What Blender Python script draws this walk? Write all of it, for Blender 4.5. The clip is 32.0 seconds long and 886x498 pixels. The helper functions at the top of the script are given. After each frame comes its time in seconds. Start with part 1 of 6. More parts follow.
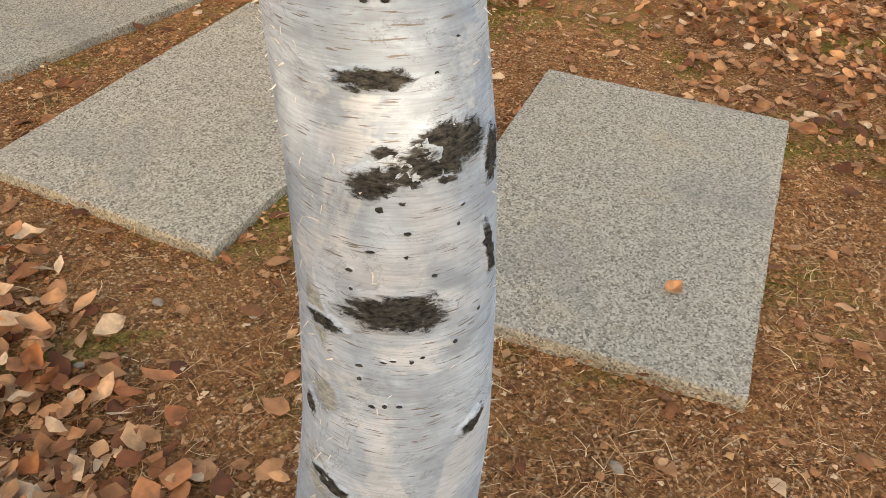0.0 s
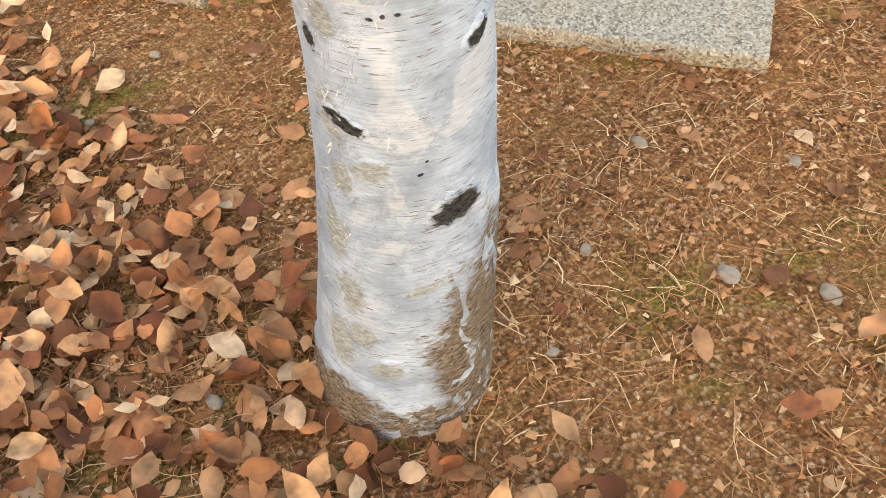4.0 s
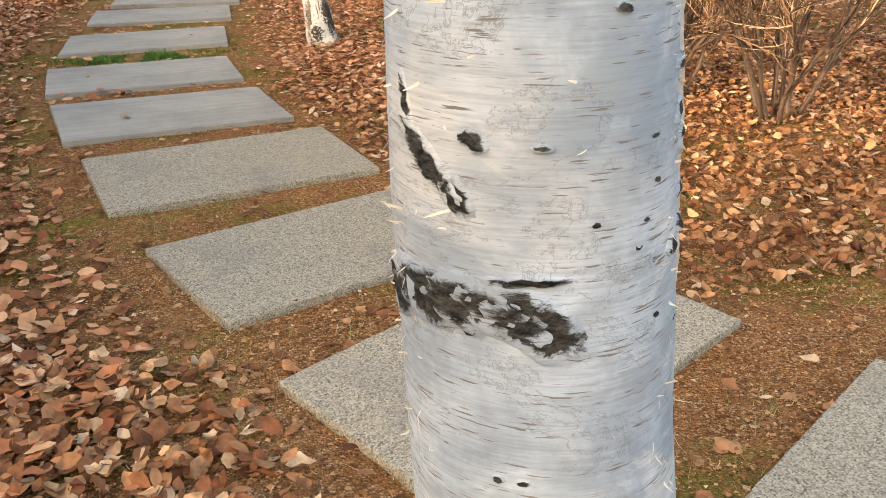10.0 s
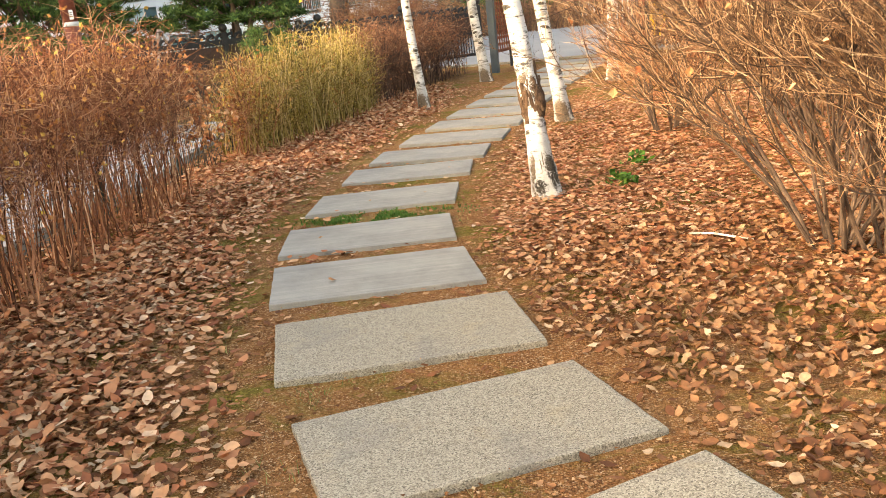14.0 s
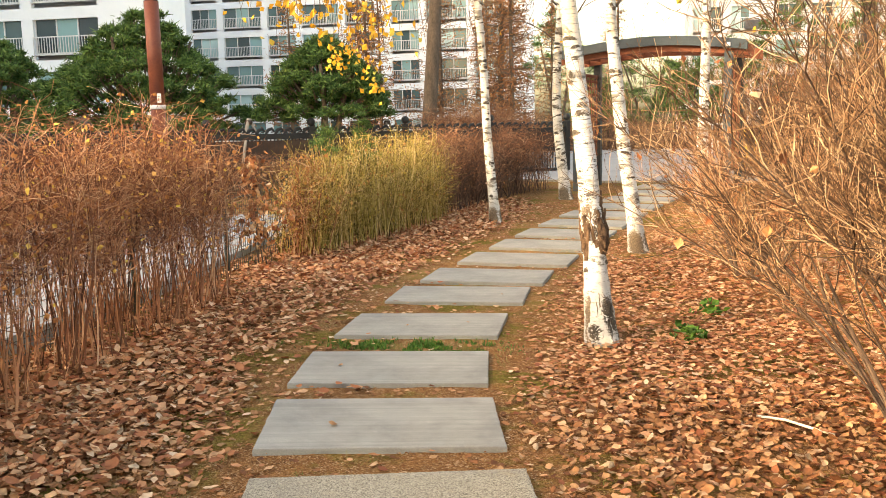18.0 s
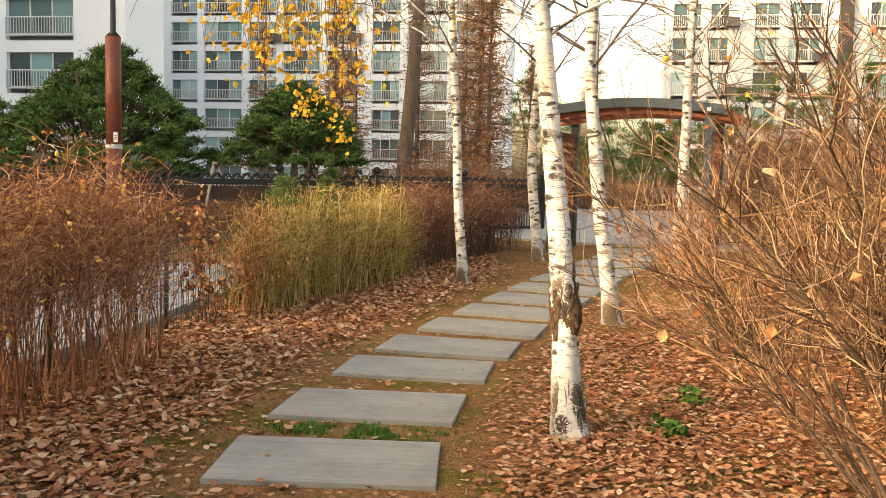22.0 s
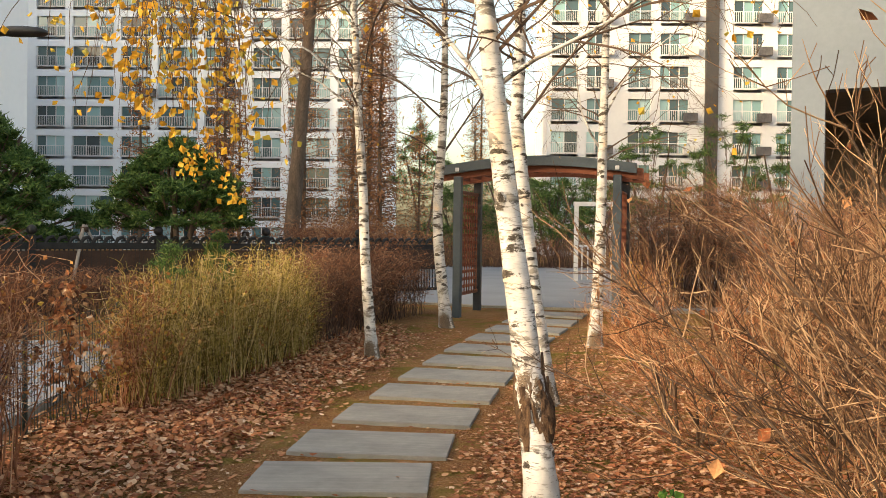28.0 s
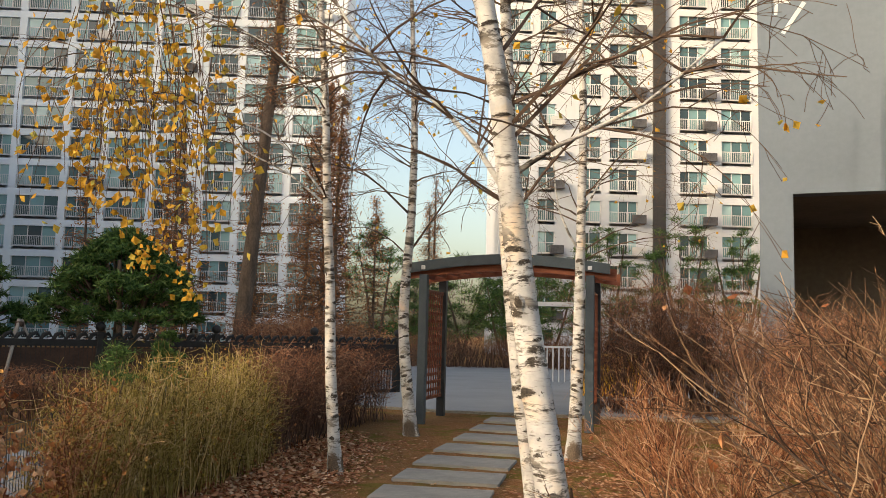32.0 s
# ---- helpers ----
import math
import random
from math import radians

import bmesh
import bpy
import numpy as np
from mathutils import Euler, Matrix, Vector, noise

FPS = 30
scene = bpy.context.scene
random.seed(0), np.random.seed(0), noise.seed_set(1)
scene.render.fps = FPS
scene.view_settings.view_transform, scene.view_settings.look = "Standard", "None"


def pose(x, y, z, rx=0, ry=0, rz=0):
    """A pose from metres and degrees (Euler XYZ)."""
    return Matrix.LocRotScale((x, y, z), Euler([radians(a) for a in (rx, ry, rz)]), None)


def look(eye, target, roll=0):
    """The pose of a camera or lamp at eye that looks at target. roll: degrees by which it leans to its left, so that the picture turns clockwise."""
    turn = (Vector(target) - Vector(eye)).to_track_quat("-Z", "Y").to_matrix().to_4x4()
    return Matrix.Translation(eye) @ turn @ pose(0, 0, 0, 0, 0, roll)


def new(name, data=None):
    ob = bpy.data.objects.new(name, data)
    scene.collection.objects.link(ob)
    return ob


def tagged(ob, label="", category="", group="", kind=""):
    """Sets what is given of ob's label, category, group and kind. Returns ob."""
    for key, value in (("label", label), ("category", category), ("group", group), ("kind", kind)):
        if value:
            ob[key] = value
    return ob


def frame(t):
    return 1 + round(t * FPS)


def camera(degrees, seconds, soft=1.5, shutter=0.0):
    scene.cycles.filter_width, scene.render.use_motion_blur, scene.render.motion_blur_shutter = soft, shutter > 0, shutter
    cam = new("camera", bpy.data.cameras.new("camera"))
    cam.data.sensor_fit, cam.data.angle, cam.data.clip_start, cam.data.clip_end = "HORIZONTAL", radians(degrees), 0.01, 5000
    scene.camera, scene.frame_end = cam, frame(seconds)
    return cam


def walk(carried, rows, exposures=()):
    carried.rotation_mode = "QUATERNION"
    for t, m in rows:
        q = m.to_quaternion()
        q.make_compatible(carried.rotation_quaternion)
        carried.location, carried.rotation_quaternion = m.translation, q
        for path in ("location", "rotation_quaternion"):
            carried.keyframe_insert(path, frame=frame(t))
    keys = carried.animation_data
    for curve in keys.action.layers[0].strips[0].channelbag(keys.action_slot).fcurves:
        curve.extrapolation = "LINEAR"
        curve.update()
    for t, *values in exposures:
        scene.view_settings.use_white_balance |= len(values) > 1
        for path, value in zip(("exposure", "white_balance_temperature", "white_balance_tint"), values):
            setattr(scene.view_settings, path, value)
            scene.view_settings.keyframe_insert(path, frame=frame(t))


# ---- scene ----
cam = camera(54.0, 32.0, soft=0.4)
# seconds, x, y, z, pitch, roll, yaw
PATH = [
    (0, 0.122, 0.033, 1.226, -36.54, 4.25, -39.49),
    (0.5, 0.118, 0.016, 1.197, -39.40, 3.38, -39.74),
    (1, 0.116, 0.000, 1.171, -41.57, 1.71, -39.74),
    (1.5, 0.110, -0.005, 1.149, -43.72, 0.47, -39.62),
    (2, 0.101, -0.018, 1.132, -45.47, -0.92, -39.41),
    (2.5, 0.096, -0.040, 1.119, -47.23, -1.94, -39.32),
    (3, 0.086, -0.050, 1.101, -48.75, -4.04, -38.09),
    (3.5, 0.076, -0.049, 1.087, -50.15, -4.96, -37.83),
    (5.5, 0.079, 0.006, 1.125, -48.73, -5.10, -35.58),
    (6, 0.078, 0.037, 1.153, -44.70, -4.29, -32.33),
    (6.5, 0.071, 0.054, 1.188, -39.86, -4.15, -28.72),
    (7, 0.070, 0.065, 1.232, -34.79, -2.49, -26.34),
    (7.5, 0.106, 0.094, 1.306, -29.47, -2.42, -21.57),
    (8, 0.095, 0.091, 1.345, -25.17, -2.36, -18.12),
    (8.5, 0.117, 0.111, 1.362, -24.49, -1.81, -15.48),
    (9, 0.171, 0.136, 1.361, -24.54, -0.92, -14.49),
    (9.5, 0.240, 0.131, 1.358, -24.51, -0.34, -14.29),
    (10, 0.301, 0.132, 1.337, -24.31, -0.32, -14.66),
    (10.5, 0.391, 0.170, 1.348, -23.93, -0.48, -14.64),
    (11, 0.485, 0.205, 1.349, -24.16, -1.06, -13.98),
    (11.5, 0.578, 0.232, 1.357, -24.46, -3.72, -8.38),
    (12, 0.634, 0.231, 1.375, -24.12, -5.74, -3.41),
    (12.5, 0.672, 0.261, 1.369, -22.85, -6.22, -2.29),
    (13, 0.773, 0.284, 1.397, -21.63, -7.36, 2.16),
    (13.5, 0.859, 0.278, 1.411, -19.68, -7.08, 4.95),
    (14, 0.913, 0.275, 1.448, -14.86, -6.30, 5.43),
    (14.5, 0.965, 0.287, 1.449, -12.69, -5.64, 6.64),
    (15, 0.991, 0.333, 1.454, -11.69, -5.60, 8.59),
    (15.5, 1.021, 0.434, 1.461, -10.58, -5.24, 9.17),
    (17.5, 1.081, 0.851, 1.493, -8.34, -2.14, 9.17),
    (18, 1.129, 0.966, 1.520, -7.88, -1.28, 10.38),
    (18.5, 1.143, 1.075, 1.518, -7.79, -0.46, 11.12),
    (19, 1.100, 1.158, 1.520, -7.67, 0.22, 11.36),
    (19.5, 1.046, 1.253, 1.551, -7.43, 0.53, 11.08),
    (20, 1.022, 1.307, 1.561, -7.36, 0.60, 10.01),
    (20.5, 1.025, 1.367, 1.550, -7.21, 0.02, 9.42),
    (21, 1.046, 1.466, 1.542, -7.27, 0.20, 8.48),
    (21.5, 1.089, 1.576, 1.567, -6.64, 0.60, 8.37),
    (22, 1.131, 1.669, 1.573, -4.56, 1.28, 8.65),
    (22.5, 1.146, 1.737, 1.586, -3.92, 1.25, 8.63),
    (23, 1.063, 1.882, 1.602, -3.75, 1.04, 8.28),
    (23.5, 0.973, 2.000, 1.613, -3.55, 0.82, 7.10),
    (24, 0.897, 2.095, 1.618, -2.82, 0.58, 6.03),
    (24.5, 0.864, 2.163, 1.618, -2.77, 0.68, 4.14),
    (25, 0.878, 2.274, 1.615, -2.57, 0.84, 3.85),
    (25.5, 0.927, 2.373, 1.637, -1.76, 1.05, 3.67),
    (27.5, 0.714, 2.659, 1.661, -1.06, 1.32, 0.99),
    (28, 0.654, 2.679, 1.664, -0.71, 0.68, 0.90),
    (28.5, 0.649, 2.789, 1.657, -0.65, 0.86, 0.94),
    (29, 0.621, 2.913, 1.652, 0.72, 0.92, 0.58),
    (29.5, 0.594, 3.046, 1.656, 2.13, 1.79, 0.37),
    (30, 0.560, 3.101, 1.671, 2.65, 2.37, 0.12),
    (30.5, 0.482, 3.206, 1.700, 4.11, 2.70, -0.17),
    (31, 0.406, 3.296, 1.729, 4.87, 2.37, -0.87),
    (31.5, 0.369, 3.367, 1.734, 5.50, 1.92, -1.82),
    (32, 0.339, 3.391, 1.726, 5.73, 1.42, -2.45),
]
walk(cam, [(t, look((x, y, z),
                    (x - 2 * math.sin(radians(yaw)) * math.cos(radians(pitch)),
                     y + 2 * math.cos(radians(yaw)) * math.cos(radians(pitch)),
                     z + 2 * math.sin(radians(pitch))), roll))
           for t, x, y, z, pitch, roll, yaw in PATH],
     exposures=[(0, 2.45, 8000, 10), (3, 2.9, 8000, 10), (6, 3.1, 8000, 10), (7, 2.75, 7900, 10), (8.5, 2.75, 7800, 10), (11, 2.5, 7900, 10), (12.5, 2.78, 8500, 10), (14, 2.92, 8600, 10), (19, 2.9, 9200, 10), (23, 2.22, 9100, 10), (25, 2.06, 8700, 10), (28, 1.96, 8300, 10), (32, 1.35, 7400, 10)])

# ---- light ----
SUN_ELEV, SUN_AZ = 15.0, 240.0   # degrees; azimuth clockwise from +y
world = bpy.data.worlds.new("sky")
scene.world = world
world.use_nodes = True
wn = world.node_tree.nodes
sky = wn.new("ShaderNodeTexSky")
sky.sky_type = "NISHITA"
sky.sun_disc = False
sky.sun_elevation, sky.sun_rotation = radians(SUN_ELEV), radians(SUN_AZ)
sky.air_density, sky.dust_density, sky.ozone_density = 1.0, 4.5, 1.0
wn["Background"].inputs["Strength"].default_value = 0.15
world.node_tree.links.new(sky.outputs["Color"], wn["Background"].inputs["Color"])
sun = new("sun", bpy.data.lights.new("sun", "SUN"))
sun.data.energy, sun.data.angle, sun.data.color = 1.1, radians(0.6), (1.0, 0.88, 0.73)
sd = Vector((math.sin(radians(SUN_AZ)) * math.cos(radians(SUN_ELEV)),
             math.cos(radians(SUN_AZ)) * math.cos(radians(SUN_ELEV)), math.sin(radians(SUN_ELEV))))
sun.matrix_world = look(sd * 50, (0, 0, 0))


# ---- materials ----
def material(name, rough=0.8, metal=0.0, spec=0.3):
    m = bpy.data.materials.new(name)
    m.use_nodes = True
    b = m.node_tree.nodes["Principled BSDF"]
    b.inputs["Roughness"].default_value = rough
    b.inputs["Metallic"].default_value = metal
    b.inputs["Specular IOR Level"].default_value = spec
    return m, m.node_tree.nodes, m.node_tree.links, b


def node(nodes, kind, **values):
    n = nodes.new(kind)
    for k, v in values.items():
        n.inputs[k].default_value = v
    return n


def ramp(nodes, stops, mode="LINEAR"):
    r = nodes.new("ShaderNodeValToRGB")
    r.color_ramp.interpolation = mode
    while len(r.color_ramp.elements) < len(stops):
        r.color_ramp.elements.new(0.5)
    for e, (p, c) in zip(r.color_ramp.elements, stops):
        e.position = p
        e.color = (c, c, c, 1) if isinstance(c, (int, float)) else (*c, 1)
    return r


def mix(nodes, links, fac, a, b, blend="MIX"):
    n = nodes.new("ShaderNodeMix")
    n.data_type, n.blend_type = "RGBA", blend
    for sock, v in ((n.inputs[0], fac), (n.inputs[6], a), (n.inputs[7], b)):
        if isinstance(v, (int, float)):
            sock.default_value = v
        elif isinstance(v, tuple):
            sock.default_value = (*v, 1)
        else:
            links.new(v, sock)
    return n.outputs[2]


def coords(nodes, links, scale=(1, 1, 1), space="Object"):
    tc = nodes.new("ShaderNodeTexCoord")
    mp = nodes.new("ShaderNodeMapping")
    mp.inputs["Scale"].default_value = scale
    links.new(tc.outputs[space], mp.inputs["Vector"])
    return mp.outputs["Vector"]


def noisy(nodes, links, vec, scale, detail=4.0, rough=0.6, distortion=0.0):
    n = node(nodes, "ShaderNodeTexNoise", Scale=scale, Detail=detail, Roughness=rough, Distortion=distortion)
    links.new(vec, n.inputs["Vector"])
    return n.outputs["Fac"]


def bump(nodes, links, bsdf, height, strength=0.4, distance=0.01):
    b = node(nodes, "ShaderNodeBump", Strength=strength, Distance=distance)
    links.new(height, b.inputs["Height"])
    links.new(b.outputs["Normal"], bsdf.inputs["Normal"])


def two_tone(name, dark, light, scale=6.0, fine=60.0, rough=0.8, metal=0.0, bumpy=0.3, stretch=(1, 1, 1), spec=0.3, distance=0.005):
    """A surface whose colour wanders between two tones at two scales, with a fine relief."""
    m, n, l, b = material(name, rough, metal, spec)
    v = coords(n, l, stretch)
    big, small = noisy(n, l, v, scale), noisy(n, l, v, fine)
    c = mix(n, l, ramp_of(n, l, big, 0.3, 0.7), dark, light)
    c = mix(n, l, 0.35, c, mix(n, l, ramp_of(n, l, small, 0.35, 0.65), dark, light))
    l.new(c, b.inputs["Base Color"])
    if bumpy:
        bump(n, l, b, small, bumpy, distance)
    return m


def ramp_of(nodes, links, value, lo, hi):
    r = ramp(nodes, [(lo, 0.0), (hi, 1.0)])
    links.new(value, r.inputs["Fac"])
    return r.outputs["Color"]


def island_ramp(name, stops, rough=0.75, spec=0.25, noise_scale=0.0, translucent=0.0, blotch=0.75):
    """Every separate piece takes its own colour from the ramp."""
    m, n, l, b = material(name, rough, 0, spec)
    g = n.new("ShaderNodeNewGeometry")
    r = ramp(n, stops)
    l.new(g.outputs["Random Per Island"], r.inputs["Fac"])
    c = r.outputs["Color"]
    if noise_scale:
        f = noisy(n, l, coords(n, l), noise_scale, 3)
        c = mix(n, l, ramp_of(n, l, f, 0.35, 0.7), c, mix(n, l, blotch, c, (0.03, 0.02, 0.012)))
        bump(n, l, b, f, 0.3, 0.003)
    l.new(c, b.inputs["Base Color"])
    if translucent:
        out = n["Material Output"]
        tr = n.new("ShaderNodeBsdfTranslucent")
        ms = node(n, "ShaderNodeMixShader", Fac=translucent)
        l.new(c, tr.inputs["Color"])
        l.new(b.outputs[0], ms.inputs[1])
        l.new(tr.outputs[0], ms.inputs[2])
        l.new(ms.outputs[0], out.inputs["Surface"])
    return m


def soil_material():
    m, n, l, b = material("soil", 1.0, 0, 0.02)
    v = coords(n, l)
    large, mid, fine = noisy(n, l, v, 0.7, 3), noisy(n, l, v, 6.0, 6, 0.65), noisy(n, l, v, 70.0, 5, 0.75)
    crumbs = node(n, "ShaderNodeTexVoronoi", Scale=130.0, Randomness=1.0)
    l.new(v, crumbs.inputs["Vector"])
    tone = n.new("ShaderNodeSeparateColor")
    l.new(crumbs.outputs["Color"], tone.inputs["Color"])
    r = ramp(n, [(0.0, (0.14, 0.06, 0.026)), (0.35, (0.3, 0.14, 0.06)), (0.75, (0.43, 0.225, 0.105)), (1.0, (0.62, 0.43, 0.27))])
    l.new(tone.outputs[0], r.inputs["Fac"])
    base = mix(n, l, ramp_of(n, l, crumbs.outputs["Distance"], 0.4, 0.85), r.outputs["Color"], (0.17, 0.078, 0.033))
    base = mix(n, l, ramp_of(n, l, mid, 0.4, 0.62), base, mix(n, l, 0.45, base, (0.36, 0.165, 0.06)))
    base = mix(n, l, ramp_of(n, l, fine, 0.5, 0.66), base, mix(n, l, 0.75, base, (0.06, 0.028, 0.012)))
    moss = noisy(n, l, coords(n, l, (0.83, 1.13, 1)), 1.7, 6, 0.7, 0.6)
    base = mix(n, l, ramp_of(n, l, moss, 0.5, 0.62), base, mix(n, l, ramp_of(n, l, fine, 0.4, 0.6), (0.235, 0.185, 0.045), (0.115, 0.085, 0.02)))
    base = mix(n, l, ramp_of(n, l, large, 0.5, 0.68), base, mix(n, l, 0.4, base, (0.42, 0.25, 0.11)))
    l.new(base, b.inputs["Base Color"])
    bump(n, l, b, mix(n, l, 0.5, fine, crumbs.outputs["Distance"]), 1.0, 0.02)
    return m


def granite_material():
    m, n, l, b = material("granite", 0.75, 0, 0.3)
    oi = n.new("ShaderNodeObjectInfo")
    v = coords(n, l)
    grain = node(n, "ShaderNodeTexVoronoi", Scale=210.0)
    l.new(v, grain.inputs["Vector"])
    speck = noisy(n, l, v, 240.0, 2)
    stain = noisy(n, l, v, 2.2, 5, 0.6, 0.4)
    sep = n.new("ShaderNodeSeparateColor")
    l.new(grain.outputs["Color"], sep.inputs["Color"])
    r = ramp(n, [(0.0, (0.115, 0.095, 0.07)), (0.25, (0.245, 0.21, 0.16)), (0.6, (0.33, 0.288, 0.222)), (1.0, (0.46, 0.41, 0.325))])
    l.new(sep.outputs[0], r.inputs["Fac"])
    c = mix(n, l, ramp_of(n, l, speck, 0.62, 0.7), r.outputs["Color"], (0.1, 0.1, 0.095))
    c = mix(n, l, ramp_of(n, l, stain, 0.52, 0.72), c, mix(n, l, 0.55, c, (0.17, 0.16, 0.15)))
    c = mix(n, l, ramp_of(n, l, noisy(n, l, v, 4.5, 5, 0.7), 0.55, 0.75), c, mix(n, l, 0.35, c, (0.42, 0.31, 0.17)))
    tone = ramp(n, [(0, 0.85), (1, 1.0)])
    l.new(oi.outputs["Random"], tone.inputs["Fac"])
    c = mix(n, l, 1.0, c, tone.outputs["Color"], "MULTIPLY")
    l.new(c, b.inputs["Base Color"])
    bump(n, l, b, sep.outputs[0], 0.35, 0.003)
    return m


def streaked_granite_material():
    """The sawn slabs further on: fine pale lines along the length."""
    m, n, l, b = material("sawn_granite", 0.75, 0, 0.3)
    v = coords(n, l, (0.5, 22, 22))
    w = coords(n, l)
    lines = noisy(n, l, v, 1.0, 6, 0.7, 0.3)
    grit = noisy(n, l, w, 180, 3, 0.7)
    c = mix(n, l, ramp_of(n, l, lines, 0.35, 0.68), (0.275, 0.26, 0.235), (0.4, 0.375, 0.335))
    c = mix(n, l, ramp_of(n, l, grit, 0.4, 0.62), mix(n, l, 0.4, c, (0.12, 0.12, 0.115)), c)
    c = mix(n, l, ramp_of(n, l, noisy(n, l, w, 2.5, 6, 0.7), 0.44, 0.66), c, mix(n, l, 0.55, c, (0.15, 0.145, 0.14)))
    l.new(c, b.inputs["Base Color"])
    bump(n, l, b, grit, 0.35, 0.003)
    return m


def birch_bark_material(name, near=False, scar=None):
    """White papery bark. scar: tones of a dark patch that breaks through towards the patch's middle."""
    m, n, l, b = material(name, 0.75, 0, 0.2)
    w = coords(n, l)
    base_n = noisy(n, l, w, 5.0 if not near else 11.0, 6, 0.65)
    # near bark: the blue of open shade is put into its base colour
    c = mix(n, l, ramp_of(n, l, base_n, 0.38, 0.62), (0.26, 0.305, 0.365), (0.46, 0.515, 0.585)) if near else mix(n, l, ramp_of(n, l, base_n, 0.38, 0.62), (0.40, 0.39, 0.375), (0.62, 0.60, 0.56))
    warm = noisy(n, l, w, 3.0, 4, 0.6)
    c = mix(n, l, ramp_of(n, l, warm, 0.54, 0.7), c, (0.66, 0.52, 0.37) if not near else (0.57, 0.55, 0.53))
    peel = noisy(n, l, coords(n, l, (2.6, 2.6, 14) if not near else (9, 9, 16)), 1.0, 6, 0.65, 0.6)
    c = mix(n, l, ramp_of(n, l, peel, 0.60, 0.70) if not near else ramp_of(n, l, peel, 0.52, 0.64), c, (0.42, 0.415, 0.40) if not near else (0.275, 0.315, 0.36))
    if near:
        sheet_edge = ramp(n, [(0.545, 0.0), (0.553, 1.0), (0.561, 0.0)])
        l.new(noisy(n, l, coords(n, l, (7, 7, 13)), 1.0, 7, 0.72, 0.9), sheet_edge.inputs["Fac"])
        c = mix(n, l, sheet_edge.outputs["Color"], c, mix(n, l, 0.65, c, (0.13, 0.125, 0.11)))
        film = noisy(n, l, coords(n, l, (6, 6, 9)), 1.0, 5, 0.7, 0.5)
        c = mix(n, l, ramp_of(n, l, film, 0.55, 0.6), c, mix(n, l, 0.35, c, (0.68, 0.66, 0.63)))
        grain = noisy(n, l, coords(n, l, (26, 26, 520)), 1.0, 3, 0.6)
        c = mix(n, l, ramp_of(n, l, grain, 0.42, 0.66), c, mix(n, l, 0.3, c, (0.15, 0.16, 0.17)))
    dash = noisy(n, l, coords(n, l, (9, 9, 110) if not near else (42, 42, 620)), 1.0, 2, 0.5)
    where = noisy(n, l, coords(n, l, (14, 14, 50) if not near else (24, 24, 85)), 1.0, 1)
    dm = mix(n, l, 1.0, ramp_of(n, l, dash, 0.615, 0.65), ramp_of(n, l, where, 0.46, 0.54) if not near else ramp_of(n, l, where, 0.47, 0.55), "MULTIPLY")
    c = mix(n, l, dm, c, (0.17, 0.15, 0.135))
    fine = noisy(n, l, coords(n, l, (22, 22, 230) if not near else (70, 70, 1000)), 1.0, 2, 0.5)
    c = mix(n, l, ramp_of(n, l, fine, 0.66, 0.70) if not near else ramp_of(n, l, fine, 0.69, 0.72), c, (0.26, 0.24, 0.22))
    if not near:
        band = noisy(n, l, coords(n, l, (2.4, 2.4, 6.0)), 1.0, 6, 0.75, 0.4)
        c = mix(n, l, ramp_of(n, l, band, 0.52, 0.57), c, mix(n, l, ramp_of(n, l, peel, 0.4, 0.6), (0.05, 0.042, 0.036), (0.3, 0.27, 0.23)))
    h = peel if near else mix(n, l, 0.5, peel, dash)
    if scar:
        at = n.new("ShaderNodeAttribute")
        at.attribute_name = "edge"
        rag = noisy(n, l, coords(n, l, (38, 38, 85)), 1.0, 6, 0.8, 0.5)
        hair = noisy(n, l, coords(n, l, (120, 120, 320)), 1.0, 4, 0.7)
        add = n.new("ShaderNodeMath")
        add.operation = "MULTIPLY_ADD"
        l.new(rag, add.inputs[0])
        add.inputs[1].default_value = 1.5
        l.new(at.outputs["Fac"], add.inputs[2])
        r = n.new("ShaderNodeMapRange")
        l.new(add.outputs[0], r.inputs["Value"])
        r.inputs["From Min"].default_value, r.inputs["From Max"].default_value = 1.0, 1.17
        dark = mix(n, l, ramp_of(n, l, hair, 0.38, 0.68), scar[0], scar[1])
        c = mix(n, l, r.outputs["Result"], c, dark)
        h = mix(n, l, r.outputs["Result"], h, hair)
    l.new(c, b.inputs["Base Color"])
    bump(n, l, b, h, 0.5 if not scar else 0.9, 0.005)
    return m


SOIL = soil_material()
GRANITE = granite_material()
SAWN = streaked_granite_material()
BARK_NEAR = birch_bark_material("birch_bark_near", True)
BARK = birch_bark_material("birch_bark")
SCAR_NEAR = birch_bark_material("bark_scar_near", True, ((0.007, 0.0065, 0.006), (0.085, 0.078, 0.068)))
FOOT_NEAR = birch_bark_material("bark_foot_near", True, ((0.06, 0.04, 0.026), (0.38, 0.28, 0.19)))
STAIN_NEAR = birch_bark_material("bark_stain_near", True, ((0.24, 0.245, 0.21), (0.5, 0.505, 0.48)))
SCAR = birch_bark_material("bark_scar", False, ((0.014, 0.012, 0.01), (0.16, 0.13, 0.1)))
FOOT = birch_bark_material("bark_foot", False, ((0.04, 0.028, 0.02), (0.3, 0.22, 0.15)))
ROOT_BARK = two_tone("root_bark", (0.05, 0.035, 0.025), (0.27, 0.2, 0.14), 14, 120, 0.95, 0, 0.9, (1, 1, 0.5), 0.1, 0.01)
FLAP = two_tone("bark_flap", (0.4, 0.345, 0.3), (0.6, 0.54, 0.48), 30, 110, 0.75, 0, 0.5, (0.5, 0.5, 5))
